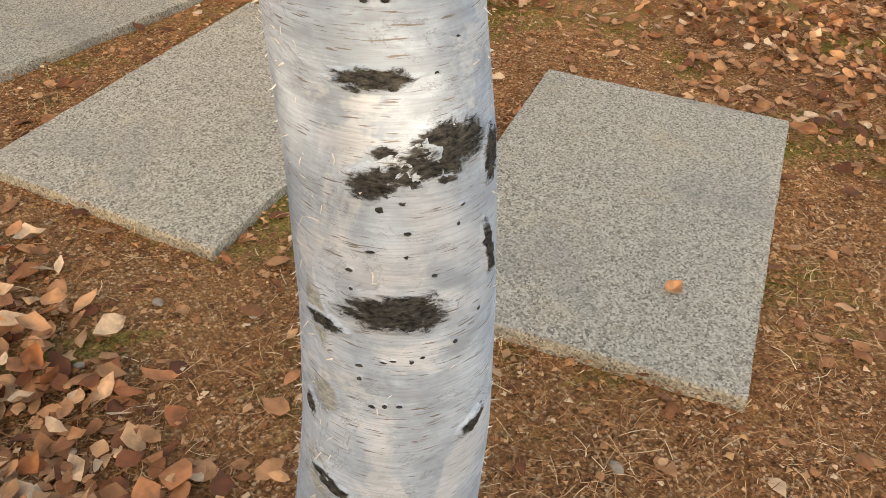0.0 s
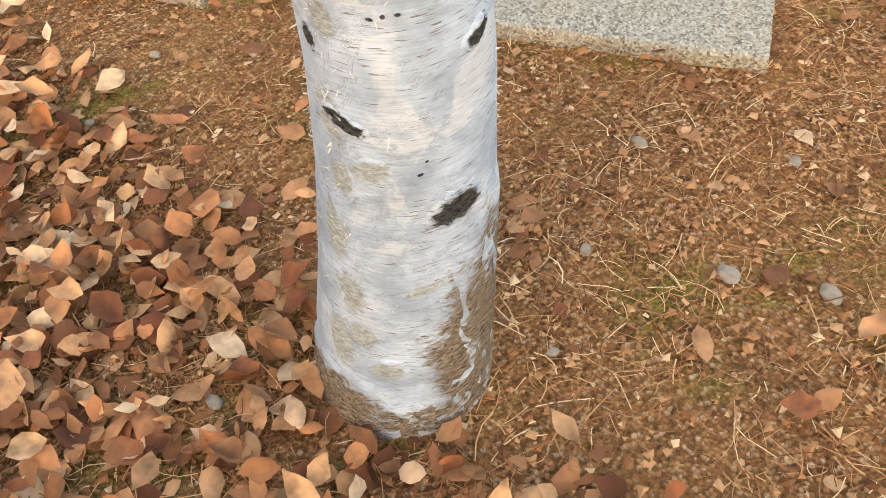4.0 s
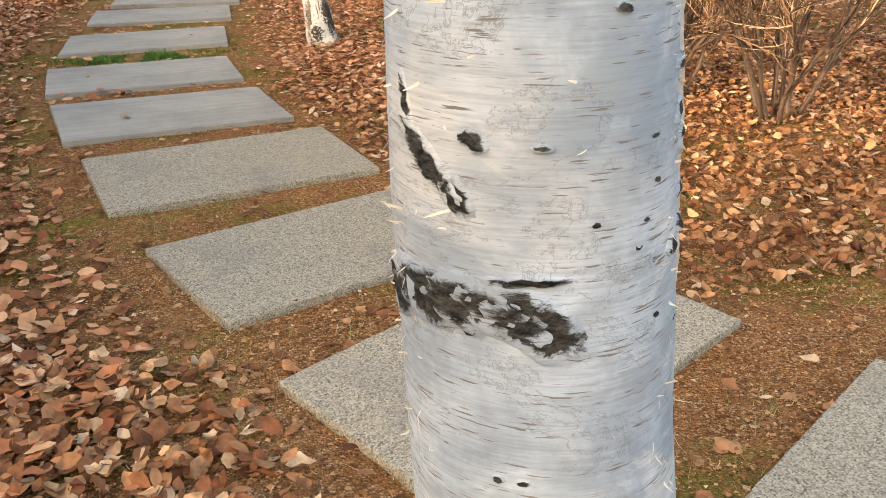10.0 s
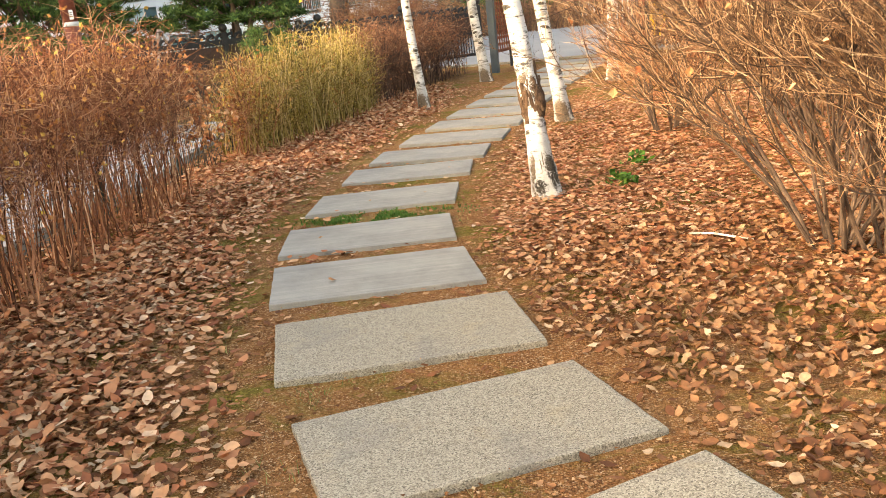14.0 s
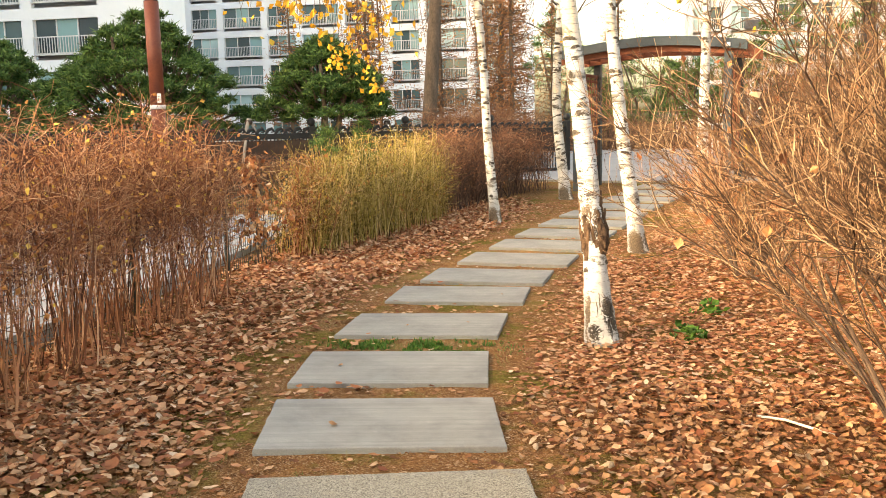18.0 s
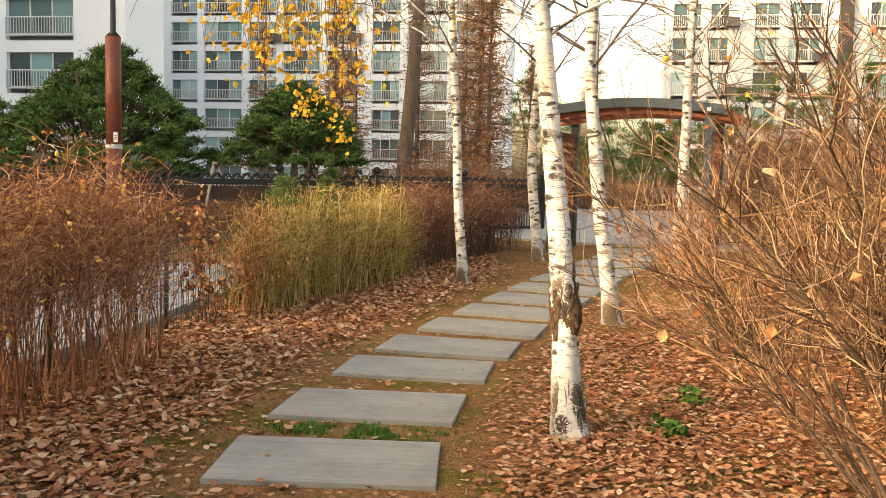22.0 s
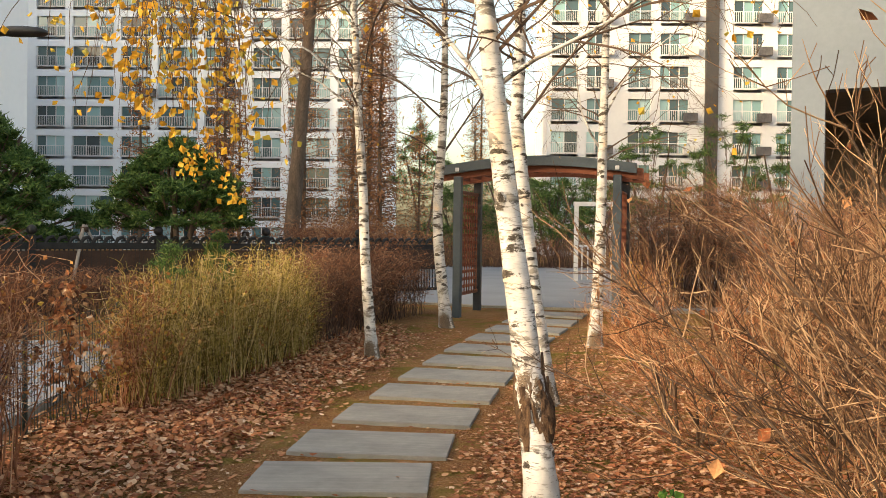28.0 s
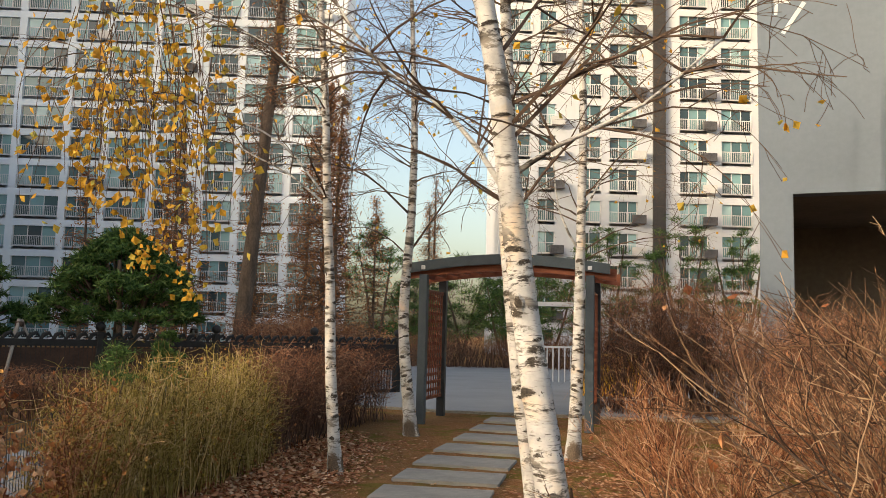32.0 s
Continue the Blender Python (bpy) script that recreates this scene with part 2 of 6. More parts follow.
PEEL = two_tone("peeling_bark", (0.5, 0.45, 0.36), (0.83, 0.78, 0.68), 30, 150, 0.7, 0, 0.2)
LITTER = island_ramp("fallen_leaves", [(0, (0.15, 0.046, 0.02)), (0.15, (0.36, 0.115, 0.045)), (0.42, (0.53, 0.215, 0.088)), (0.8, (0.69, 0.37, 0.18)), (1, (0.82, 0.59, 0.38))], 0.75, 0.25, 22, 0.12, 0.7)
LITTER_RED = island_ramp("fallen_leaves_red_brown", [(0, (0.23, 0.07, 0.034)), (0.25, (0.46, 0.172, 0.08)), (0.6, (0.59, 0.28, 0.14)), (0.9, (0.71, 0.42, 0.24)), (1, (0.82, 0.59, 0.41))], 0.8, 0.2, 22, 0.12, 0.3)
LITTER_BROWN = island_ramp("fallen_leaves_brown", [(0, (0.15, 0.05, 0.023)), (0.2, (0.3, 0.118, 0.05)), (0.55, (0.45, 0.205, 0.092)), (0.88, (0.58, 0.325, 0.165)), (1, (0.74, 0.53, 0.35))], 0.8, 0.2, 22, 0.12, 0.6)
HEDGE_LEAF = island_ramp("hedge_leaves_dry", [(0, (0.3, 0.11, 0.04)), (0.5, (0.5, 0.22, 0.075)), (0.8, (0.6, 0.34, 0.11)), (1, (0.62, 0.46, 0.08))], 0.75, 0.2, 0, 0.2)
MESH_WIRE = two_tone("green_black_wire", (0.02, 0.028, 0.024), (0.05, 0.06, 0.052), 6, 60, 0.5, 0, 0.1)
STAKE = two_tone("weathered_stake_wood", (0.2, 0.17, 0.14), (0.38, 0.33, 0.28), 6, 50, 0.85, 0, 0.3, (1, 1, 0.2))
FENCE_BOARD = two_tone("fence_dark_board", (0.035, 0.022, 0.017), (0.09, 0.05, 0.035), 3, 40, 0.8)
CLAY = two_tone("clay_shard", (0.3, 0.11, 0.05), (0.48, 0.2, 0.09), 20, 90, 0.8)
TORN = two_tone("torn_bark", (0.018, 0.012, 0.009), (0.17, 0.1, 0.06), 30, 160, 0.95, 0, 0.9, (1, 1, 0.5), 0.1, 0.01)
NEEDLES = island_ramp("pine_straw", [(0, (0.13, 0.05, 0.022)), (0.6, (0.33, 0.145, 0.06)), (0.92, (0.5, 0.3, 0.15)), (1, (0.7, 0.52, 0.32))], 0.9, 0.1)
CRUMB = island_ramp("leaf_crumb", [(0, (0.1, 0.04, 0.018)), (0.5, (0.3, 0.13, 0.055)), (0.9, (0.46, 0.25, 0.12)), (1, (0.6, 0.42, 0.26))], 0.9, 0.1)
GRASS = island_ramp("grass_blades", [(0, (0.07, 0.1, 0.02)), (0.5, (0.16, 0.18, 0.045)), (1, (0.42, 0.33, 0.13))], 0.7)
WEED = island_ramp("weed_leaves", [(0, (0.03, 0.1, 0.012)), (1, (0.1, 0.2, 0.03))], 0.6)
TWIG_BROWN = island_ramp("hedge_twigs_brown", [(0, (0.08, 0.034, 0.021)), (0.5, (0.27, 0.118, 0.066)), (0.87, (0.44, 0.22, 0.125)), (1, (0.6, 0.4, 0.26))], 0.85, 0.1)
TWIG_TOP = island_ramp("hedge_tips_orange", [(0, (0.075, 0.028, 0.016)), (0.45, (0.27, 0.105, 0.053)), (0.8, (0.5, 0.25, 0.13)), (1, (0.72, 0.47, 0.29))], 0.85, 0.1)
TWIG_GREEN = island_ramp("hedge_stems_green", [(0, (0.045, 0.03, 0.013)), (0.3, (0.2, 0.14, 0.035)), (0.6, (0.42, 0.33, 0.09)), (0.85, (0.6, 0.42, 0.17)), (1, (0.78, 0.6, 0.34))], 0.85, 0.1)
TWIG_DARK = island_ramp("hedge_twigs_dark", [(0, (0.06, 0.035, 0.028)), (0.6, (0.15, 0.085, 0.06)), (1, (0.26, 0.15, 0.1))], 0.85, 0.2)
TWIG_BUSH = island_ramp("bush_twigs", [(0, (0.03, 0.017, 0.011)), (0.4, (0.11, 0.058, 0.032)), (0.75, (0.26, 0.145, 0.078)), (1, (0.56, 0.38, 0.235))], 0.75, 0.2)
BRANCH = two_tone("dark_branch_bark", (0.04, 0.026, 0.019), (0.15, 0.095, 0.065), 8, 60, 0.85)
YELLOW = island_ramp("yellow_leaves", [(0, (0.58, 0.29, 0.035)), (0.65, (0.74, 0.43, 0.05)), (1, (0.5, 0.44, 0.09))], 0.6, 0.3, 0, 0.35)
PINE = island_ramp("pine_needles", [(0, (0.02, 0.05, 0.013)), (0.55, (0.07, 0.14, 0.034)), (0.9, (0.14, 0.22, 0.055)), (1, (0.22, 0.28, 0.09))], 0.7, 0.2)
RUST = island_ramp("larch_needles", [(0, (0.2, 0.075, 0.032)), (0.6, (0.38, 0.165, 0.075)), (1, (0.52, 0.28, 0.14))], 0.85, 0.1)
PINE_BARK = two_tone("pine_bark", (0.06, 0.045, 0.035), (0.2, 0.14, 0.1), 5, 40, 0.95, 0, 0.8, (1, 1, 0.3))
PAVING = two_tone("grey_paving", (0.24, 0.245, 0.25), (0.38, 0.38, 0.385), 0.6, 30, 0.85)
ASPHALT = two_tone("plaza_asphalt", (0.2, 0.205, 0.215), (0.3, 0.305, 0.315), 0.5, 60, 0.85)
GATE_STEEL = two_tone("gate_steel_blue_grey", (0.035, 0.05, 0.062), (0.06, 0.082, 0.097), 4, 50, 0.5, 0, 0.1)
GATE_DARK = two_tone("gate_dark_steel", (0.018, 0.02, 0.023), (0.04, 0.043, 0.047), 4, 50, 0.55, 0, 0.1)
GATE_WOOD = two_tone("gate_red_wood", (0.13, 0.035, 0.018), (0.27, 0.09, 0.045), 5, 40, 0.65, 0, 0.2, (1, 1, 8))
POLE_RED = two_tone("lamp_pole_red_brown", (0.13, 0.035, 0.022), (0.2, 0.06, 0.035), 5, 40, 0.5, 0, 0.1)
BLACK_IRON = two_tone("black_iron", (0.012, 0.012, 0.013), (0.035, 0.034, 0.034), 6, 60, 0.5, 0, 0.1)
WHITE_STEEL = two_tone("white_painted_steel", (0.5, 0.51, 0.52), (0.66, 0.67, 0.68), 4, 50, 0.5, 0, 0.1)
# white walls with the blue cast of shade put into the colour
WALL_SHADE_WHITE = two_tone("facade_white_shade_blue", (0.74, 0.8, 0.86), (0.81, 0.86, 0.91), 0.15, 3, 0.85, 0, 0)
# the same white, toned down for the block that stands in the sun
WALL_SUNNY = two_tone("facade_white_toned_for_sun", (0.55, 0.575, 0.61), (0.63, 0.655, 0.69), 0.15, 3, 0.85, 0, 0)
WALL_BEIGE = two_tone("facade_beige", (0.62, 0.59, 0.55), (0.74, 0.71, 0.67), 0.15, 3, 0.85, 0, 0)
WALL_GREY = two_tone("facade_grey", (0.145, 0.178, 0.215), (0.18, 0.217, 0.257), 0.3, 8, 0.85, 0, 0.1)
DARK_BAND = two_tone("facade_dark_brown", (0.03, 0.03, 0.032), (0.065, 0.06, 0.058), 0.4, 5, 0.6, 0, 0)
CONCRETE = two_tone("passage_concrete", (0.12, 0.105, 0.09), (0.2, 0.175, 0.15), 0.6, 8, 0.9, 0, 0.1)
RAIL = two_tone("balcony_rail", (0.55, 0.56, 0.58), (0.7, 0.71, 0.72), 1, 10, 0.5, 0, 0)
FRAME = two_tone("window_frame_white", (0.6, 0.61, 0.62), (0.75, 0.75, 0.76), 1, 10, 0.5, 0, 0)
UNIT = two_tone("outdoor_unit", (0.5, 0.5, 0.49), (0.65, 0.65, 0.63), 1, 10, 0.6, 0, 0)
UNIT_DARK = two_tone("planter_dark", (0.05, 0.05, 0.055), (0.12, 0.12, 0.13), 2, 10, 0.6, 0, 0)
YELLOW_PAINT = two_tone("yellow_paint", (0.55, 0.28, 0.02), (0.7, 0.4, 0.03), 3, 30, 0.5)
STONE = two_tone("pebble_stone", (0.17, 0.135, 0.1), (0.36, 0.3, 0.235), 8, 60, 0.85)


def glass_material():
    m, n, l, b = material("window_glass_sky_tinted", 0.06, 0.0, 0.8)
    oi = n.new("ShaderNodeObjectInfo")
    # reflected sky is painted in: panes range at random from dark to pale teal
    r = ramp(n, [(0, (0.025, 0.04, 0.045)), (0.45, (0.08, 0.16, 0.17)), (0.8, (0.2, 0.37, 0.38)), (1, (0.4, 0.58, 0.6))])
    l.new(oi.outputs["Random"], r.inputs["Fac"])
    l.new(r.outputs["Color"], b.inputs["Base Color"])
    return m


GLASS = glass_material()


# ---- mesh helpers ----
class Geo:
    """Gathers vertices and faces for one mesh."""
    def __init__(self):
        self.v, self.f = [], []

    def add(self, verts, faces):
        o = len(self.v)
        self.v.extend(verts)
        self.f.extend([tuple(i + o for i in f) for f in faces])
        return self

    def tube(self, pts, radii, n=6, cap=True):
        pts = [Vector(p) for p in pts]
        if isinstance(radii, (int, float)):
            radii = [radii] * len(pts)
        o = len(self.v)
        side = None
        for i, p in enumerate(pts):
            d = (pts[min(i + 1, len(pts) - 1)] - pts[max(i - 1, 0)])
            d = d.normalized() if d.length > 1e-9 else Vector((0, 0, 1))
            if side is None:
                side = d.orthogonal().normalized()
            side = (side - d * side.dot(d)).normalized()
            up = d.cross(side)
            for k in range(n):
                a = 2 * math.pi * k / n
                self.v.append(tuple(p + (side * math.cos(a) + up * math.sin(a)) * radii[i]))
        for i in range(len(pts) - 1):
            for k in range(n):
                a, b = o + i * n + k, o + i * n + (k + 1) % n
                self.f.append((a, b, b + n, a + n))
        if cap:
            self.f.append(tuple(o + k for k in reversed(range(n))))
            e = o + (len(pts) - 1) * n
            self.f.append(tuple(e + k for k in range(n)))
        return self

    def box(self, cx, cy, cz, sx, sy, sz):
        x, y, z = sx / 2, sy / 2, sz / 2
        vs = [(cx + a * x, cy + b * y, cz + c * z) for c in (-1, 1) for b in (-1, 1) for a in (-1, 1)]
        return self.add(vs, [(0, 2, 3, 1), (4, 5, 7, 6), (0, 1, 5, 4), (2, 6, 7, 3), (0, 4, 6, 2), (1, 3, 7, 5)])

    def mesh(self, name, mat, smooth=False):
        me = bpy.data.meshes.new(name)
        me.from_pydata(self.v, [], self.f)
        me.materials.append(mat)
        if smooth:
            me.polygons.foreach_set("use_smooth", [True] * len(me.polygons))
        me.update()
        return me


def put(name, geo, mat, parent=None, label="", smooth=False):
    ob = new(name, geo.mesh(name, mat, smooth))
    ob.parent = parent
    if label:
        ob["label"] = label
    return ob


def part(name, bm, mat, parent, label="", smooth=False):
    me = bpy.data.meshes.new(name)
    bm.to_mesh(me)
    bm.free()
    me.materials.append(mat)
    if smooth:
        me.polygons.foreach_set("use_smooth", [True] * len(me.polygons))
    ob = new(name, me)
    ob.parent = parent
    if label:
        ob["label"] = label
    return ob


def thing(name, where, label, category, group="", kind="", rz=0.0):
    ob = new(name)
    ob.matrix_basis = pose(*where, 0, 0, rz)
    return tagged(ob, label, category, group, kind)


def bevelled(sx, sy, sz, r, seg=2):
    bm = bmesh.new()
    bmesh.ops.create_cube(bm, size=1)
    bmesh.ops.scale(bm, vec=(sx, sy, sz), verts=bm.verts)
    if r:
        bmesh.ops.bevel(bm, geom=bm.edges[:], offset=r, segments=seg, affect="EDGES", profile=0.6)
    return bm


def moved(bm, x, y, z):
    bmesh.ops.translate(bm, vec=(x, y, z), verts=bm.verts)
    return bm


def gz(x, y):
    """Height of the ground: level by the first slabs, rising gently towards the gate."""
    c = min(max(y, 0.0), 20.0)
    return 0.00042 * c * c + 0.0018 * c - 0.018 + 0.0006 * max(c - 6.5, 0.0) ** 2


rng = random.Random(7)
nrng = np.random.default_rng(11)


# ---- ground ----
def spread(lo, hi, step, far, grow=1.35):
    mid = list(np.arange(lo, hi + 1e-6, step))
    d, s, right = hi, step, []
    while d < far:
        s *= grow
        d += s
        right.append(d)
    d, s, left = lo, step, []
    while d > -far:
        s *= grow
        d -= s
        left.append(d)
    return left[::-1] + mid + right


# stepping slabs: x, y, turn, rise over the soil, slope along x and y in degrees
SLABS = [(1.68, 1.216, 31.5, 0.056, 0.3, 0), (1.073, 2.192, 28.3, 0.041, 1.3, 1.7),
         (0.667, 3.152, 22.5, 0.02, -0.5, -0.5), (0.316, 4.102, 13.8, 0.047, -0.8, 1),
         (0.032, 5.133, 12.2, 0.041, -1.6, 0.7), (-0.162, 6.19, 6.8, 0.024, -0.3, 0.5),
         (-0.185, 7.285, 0, 0.042, 1, 0.4), (-0.109, 8.5, -0.5, 0.028, 0.3, 0.1)]
FAR_SLABS = [(0.03, 9.42, -5), (0.24, 10.46, -8), (0.46, 11.5, -10), (0.68, 12.5, -12), (0.92, 13.52, -14), (1.17, 14.55, -16),
             (1.47, 15.62, -17), (1.8, 16.7, -18), (2.13, 17.78, -18), (2.45, 18.85, -17)]
SLABS += [(x, y, yaw, 0.03, 0.0, 0.6 + 0.04 * (y - 9.5)) for x, y, yaw in FAR_SLABS]
SLAB_W, SLAB_D, SLAB_T = 1.2, 0.725, 0.09


def slab_top(x, y, margin=0.0):
    """Height of the slab under a point, or None beside the slabs."""
    for sx, sy, yaw, up, gx, gy in SLABS:
        a = radians(yaw)
        u = (x - sx) * math.cos(a) + (y - sy) * math.sin(a)
        v = -(x - sx) * math.sin(a) + (y - sy) * math.cos(a)
        if abs(u) < SLAB_W / 2 + margin and abs(v) < SLAB_D / 2 + margin:
            return gz(sx, sy) + up + math.tan(radians(gx)) * (x - sx) + math.tan(radians(gy)) * (y - sy)
    return None


def on_slab(x, y, margin=0.0):
    return slab_top(x, y, margin) is not None


def soil(x, y):
    """Height of the soil, which is banked up towards the slabs' edges."""
    z, total, lift = gz(x, y), 0.0, 0.0
    if -2.2 < x < 4 and 0 < y < 9.5:
        for sx, sy, yaw, up, gx, gy in SLABS[:8]:
            if abs(y - sy) > 1.1:
                continue
            a = radians(yaw)
            u = (x - sx) * math.cos(a) + (y - sy) * math.sin(a)
            v = -(x - sx) * math.sin(a) + (y - sy) * math.cos(a)
            out = max(abs(u) - SLAB_W / 2, abs(v) - SLAB_D / 2, 0.0)
            w = max(0.0, 1 - out / 0.35) ** 2
            if w > 0:
                u, v = max(-0.6, min(0.6, u)), max(-0.36, min(0.36, v))
                px, py = sx + u * math.cos(a) - v * math.sin(a), sy + u * math.sin(a) + v * math.cos(a)
                rise = up + math.tan(radians(gx)) * (px - sx) + math.tan(radians(gy)) * (py - sy) + gz(sx, sy) - 0.026
                lift += w * (rise - gz(x, y))
                total += w
    return z + lift / max(total, 1.0)


def build_ground():
    xs, ys = spread(-2.6, 4.6, 0.07, 2500), spread(-0.8, 9.5, 0.07, 2500)
    verts, faces = [], []
    for y in ys:
        for x in xs:
            z = soil(x, y)
            if -9 < x < 9 and -6 < y < 24:
                z += 0.012 * noise.noise((x * 2.3, y * 2.3, 0)) + 0.006 * noise.noise((x * 9, y * 9, 3)) - 0.004
                bed = slab_top(x, y, 0.09)
                if bed is not None:
                    z = min(z, bed - 0.016 + 0.006 * noise.noise((x * 7, y * 7, 9)))
            elif abs(x) > 40 or y > 45 or y < -30:
                z -= 0.05
            verts.append((x, y, z))
    nx = len(xs)
    for j in range(len(ys) - 1):
        for i in range(nx - 1):
            a = j * nx + i
            faces.append((a, a + 1, a + 1 + nx, a + nx))
    me = bpy.data.meshes.new("ground")
    me.from_pydata(verts, [], faces)
    me.polygons.foreach_set("use_smooth", [True] * len(faces))
    me.materials.append(SOIL)
    tagged(new("ground", me), "bare brown garden soil with moss, grit and pine straw", "ground", kind="structure")


build_ground()


def sheet(name, outline, z, thick, mat, label):
    """A flat paved area with a real edge."""
    g = Geo()
    n = len(outline)
    g.add([(x, y, z) for x, y in outline] + [(x, y, z - thick) for x, y in outline],
          [tuple(range(n))] + [(i + n, (i + 1) % n + n, (i + 1) % n, i) for i in range(n)])
    return tagged(new(name, g.mesh(name, mat)), label, "paving", kind="structure")


sheet("pavement_side", [(-7.2, -6), (-2.95, -6), (-2.95, 9.2), (-3.5, 14.6), (-4.2, 16.2), (-7.6, 15.4)], 0.14, 0.3, PAVING, "grey paved side walk behind the hedges")
sheet("pavement_plaza", [(-1.0, 21.4), (1.2, 20.3), (4.6, 19.6), (14, 19.0), (22, 30), (22, 46), (-6, 46), (-3.5, 28)], 0.305, 0.3, ASPHALT, "grey asphalt plaza beyond the garden gate")


def build_kerb(pts, z):
    g = Geo()
    for (x0, y0), (x1, y1) in zip(pts[:-1], pts[1:]):
        a = Vector((x0, y0, 0))
        d = Vector((x1, y1, 0)) - a
        n = Vector((-d.y, d.x, 0)).normalized() * 0.06
        c = [a - n, a + n, a + d + n, a + d - n]
        g.add([(p.x, p.y, z) for p in c] + [(p.x, p.y, z - 0.3) for p in c],
              [(3, 2, 1, 0), (4, 5, 6, 7), (0, 1, 5, 4), (1, 2, 6, 5), (2, 3, 7, 6), (3, 0, 4, 7)])
    tagged(put("kerb", g, GRANITE), "pale granite edging of the plaza", "kerb", kind="structure")


build_kerb([(-1.0, 21.33), (1.2, 20.23), (4.6, 19.53), (9, 19.2)], 0.32)

# ---- stepping slabs ----
def slab_geo(seed, size=1.0):
    r = random.Random(seed)
    ring = []
    w, d = SLAB_W / 2 * size, SLAB_D / 2 * size
    nx, ny = 34, 20
    edge = [(-w + 2 * w * i / nx, -d) for i in range(nx)] + [(w, -d + 2 * d * i / ny) for i in range(ny)]
    edge += [(w - 2 * w * i / nx, d) for i in range(nx)] + [(-w, d - 2 * d * i / ny) for i in range(ny)]
    for x, y in edge:
        j = 0.0022 * noise.noise((x * 14 + seed, y * 14, seed)) + r.uniform(-0.0012, 0.0012)
        k = 1 + j / 0.4
        ring.append((x * k, y * k))
    n = len(ring)
    g = Geo()
    lv = []
    for s, z in ((1.0, -SLAB_T), (1.0, -0.008), (0.9965, -0.002), (0.985, 0.0)):
        lv += [(x * s, y * s, z + (r.uniform(-0.0008, 0.0008) if z > -0.01 else 0)) for x, y in ring]
    f = [(k * n + i, k * n + (i + 1) % n, (k + 1) * n + (i + 1) % n, (k + 1) * n + i) for k in range(3) for i in range(n)]
    f.append(tuple(3 * n + i for i in range(n)))
    return g.add(lv, f)


for i, (x, y, yaw, up, gx, gy) in enumerate(SLABS):
    me = slab_geo(i + 1, 1.04 if i == 0 else 1.0).mesh("stepping_slab", SAWN if i > 3 else GRANITE)
    ob = new("stepping_slab", me)
    a = radians(yaw)
    along, across = gx * math.cos(a) + gy * math.sin(a), -gx * math.sin(a) + gy * math.cos(a)
    ob.matrix_basis = pose(x, y, gz(x, y) + up, 0, 0, yaw) @ pose(0, 0, 0, across, -along, 0)
    tagged(ob, "grey sawn granite stepping slab with pale streaks" if i > 3 else "flat speckled grey granite stepping slab set in the soil",
           "stepping stone", "granite slabs of the garden path")


# ---- trees ----
def smooth_line(pts, step=0.12):
    """A Catmull-Rom curve through the points."""
    p = [Vector(a) for a in pts]
    p = [p[0] * 2 - p[1]] + p + [p[-1] * 2 - p[-2]]
    out = []
    for i in range(1, len(p) - 2):
        n = max(2, int((p[i + 1] - p[i]).length / step))
        for k in range(n):
            t = k / n
            out.append(0.5 * ((2 * p[i]) + (p[i + 1] - p[i - 1]) * t + (2 * p[i - 1] - 5 * p[i] + 4 * p[i + 1] - p[i + 2]) * t * t
                              + (3 * p[i] - p[i - 1] - 3 * p[i + 1] + p[i + 2]) * t ** 3))
    out.append(p[-2])
    return out


def trunk_geo(line, radius_at, n=16, rough=0.03, seed=0.0):
    g = Geo()
    m = len(line)
    for i, p in enumerate(line):
        d = (line[min(i + 1, m - 1)] - line[max(i - 1, 0)]).normalized()
        side = Vector((1, 0, 0)) - d * d.x
        side.normalize()
        up = d.cross(side)
        for k in range(n):
            a = 2 * math.pi * k / n
            r = radius_at(p.z) * (1 + rough * noise.noise((math.cos(a) * 1.6 + seed, math.sin(a) * 1.6, p.z * 5)))
            g.v.append(tuple(p + (side * math.cos(a) + up * math.sin(a)) * r))
    for i in range(m - 1):
        for k in range(n):
            a, b = i * n + k, i * n + (k + 1) % n
            g.f.append((a, b, b + n, a + n))
    g.f.append(tuple((m - 1) * n + k for k in range(n)))
    g.f.append(tuple(k for k in reversed(range(n))))
    return g


def grow(g, p, d, length, r, r_rng, depth, droop=0.25, tips=None, kids=3, sides=5):
    """A branch that wanders and forks into thinner ones."""
    n = 4 if depth else 3
    pts, rad = [p.copy()], [r]
    for k in range(n):
        d = (d + Vector((r_rng.uniform(-1, 1), r_rng.uniform(-1, 1), r_rng.uniform(-1, 1))) * 0.22
             + Vector((0, 0, -droop * 0.18))).normalized()
        p = p + d * (length / n)
        pts.append(p.copy())
        rad.append(max(r * (1 - 0.72 * (k + 1) / n), 0.0018))
    g.tube(pts, rad, sides if depth else 3, False)
    if depth == 0:
        if tips is not None:
            tips.append((p, d))
        return
    for i in range(kids):
        at = r_rng.uniform(0.3, 1.0) * n
        j = min(int(at), n - 1)
        q = pts[j].lerp(pts[j + 1], at - j)
        nd = (d * 0.8 + Vector((r_rng.uniform(-1, 1), r_rng.uniform(-1, 1), r_rng.uniform(-0.6, 0.8))) * 0.75).normalized()
        grow(g, q, nd, length * r_rng.uniform(0.45, 0.7), max(rad[j] * 0.6, 0.002), r_rng, depth - 1, droop, tips, kids, sides)


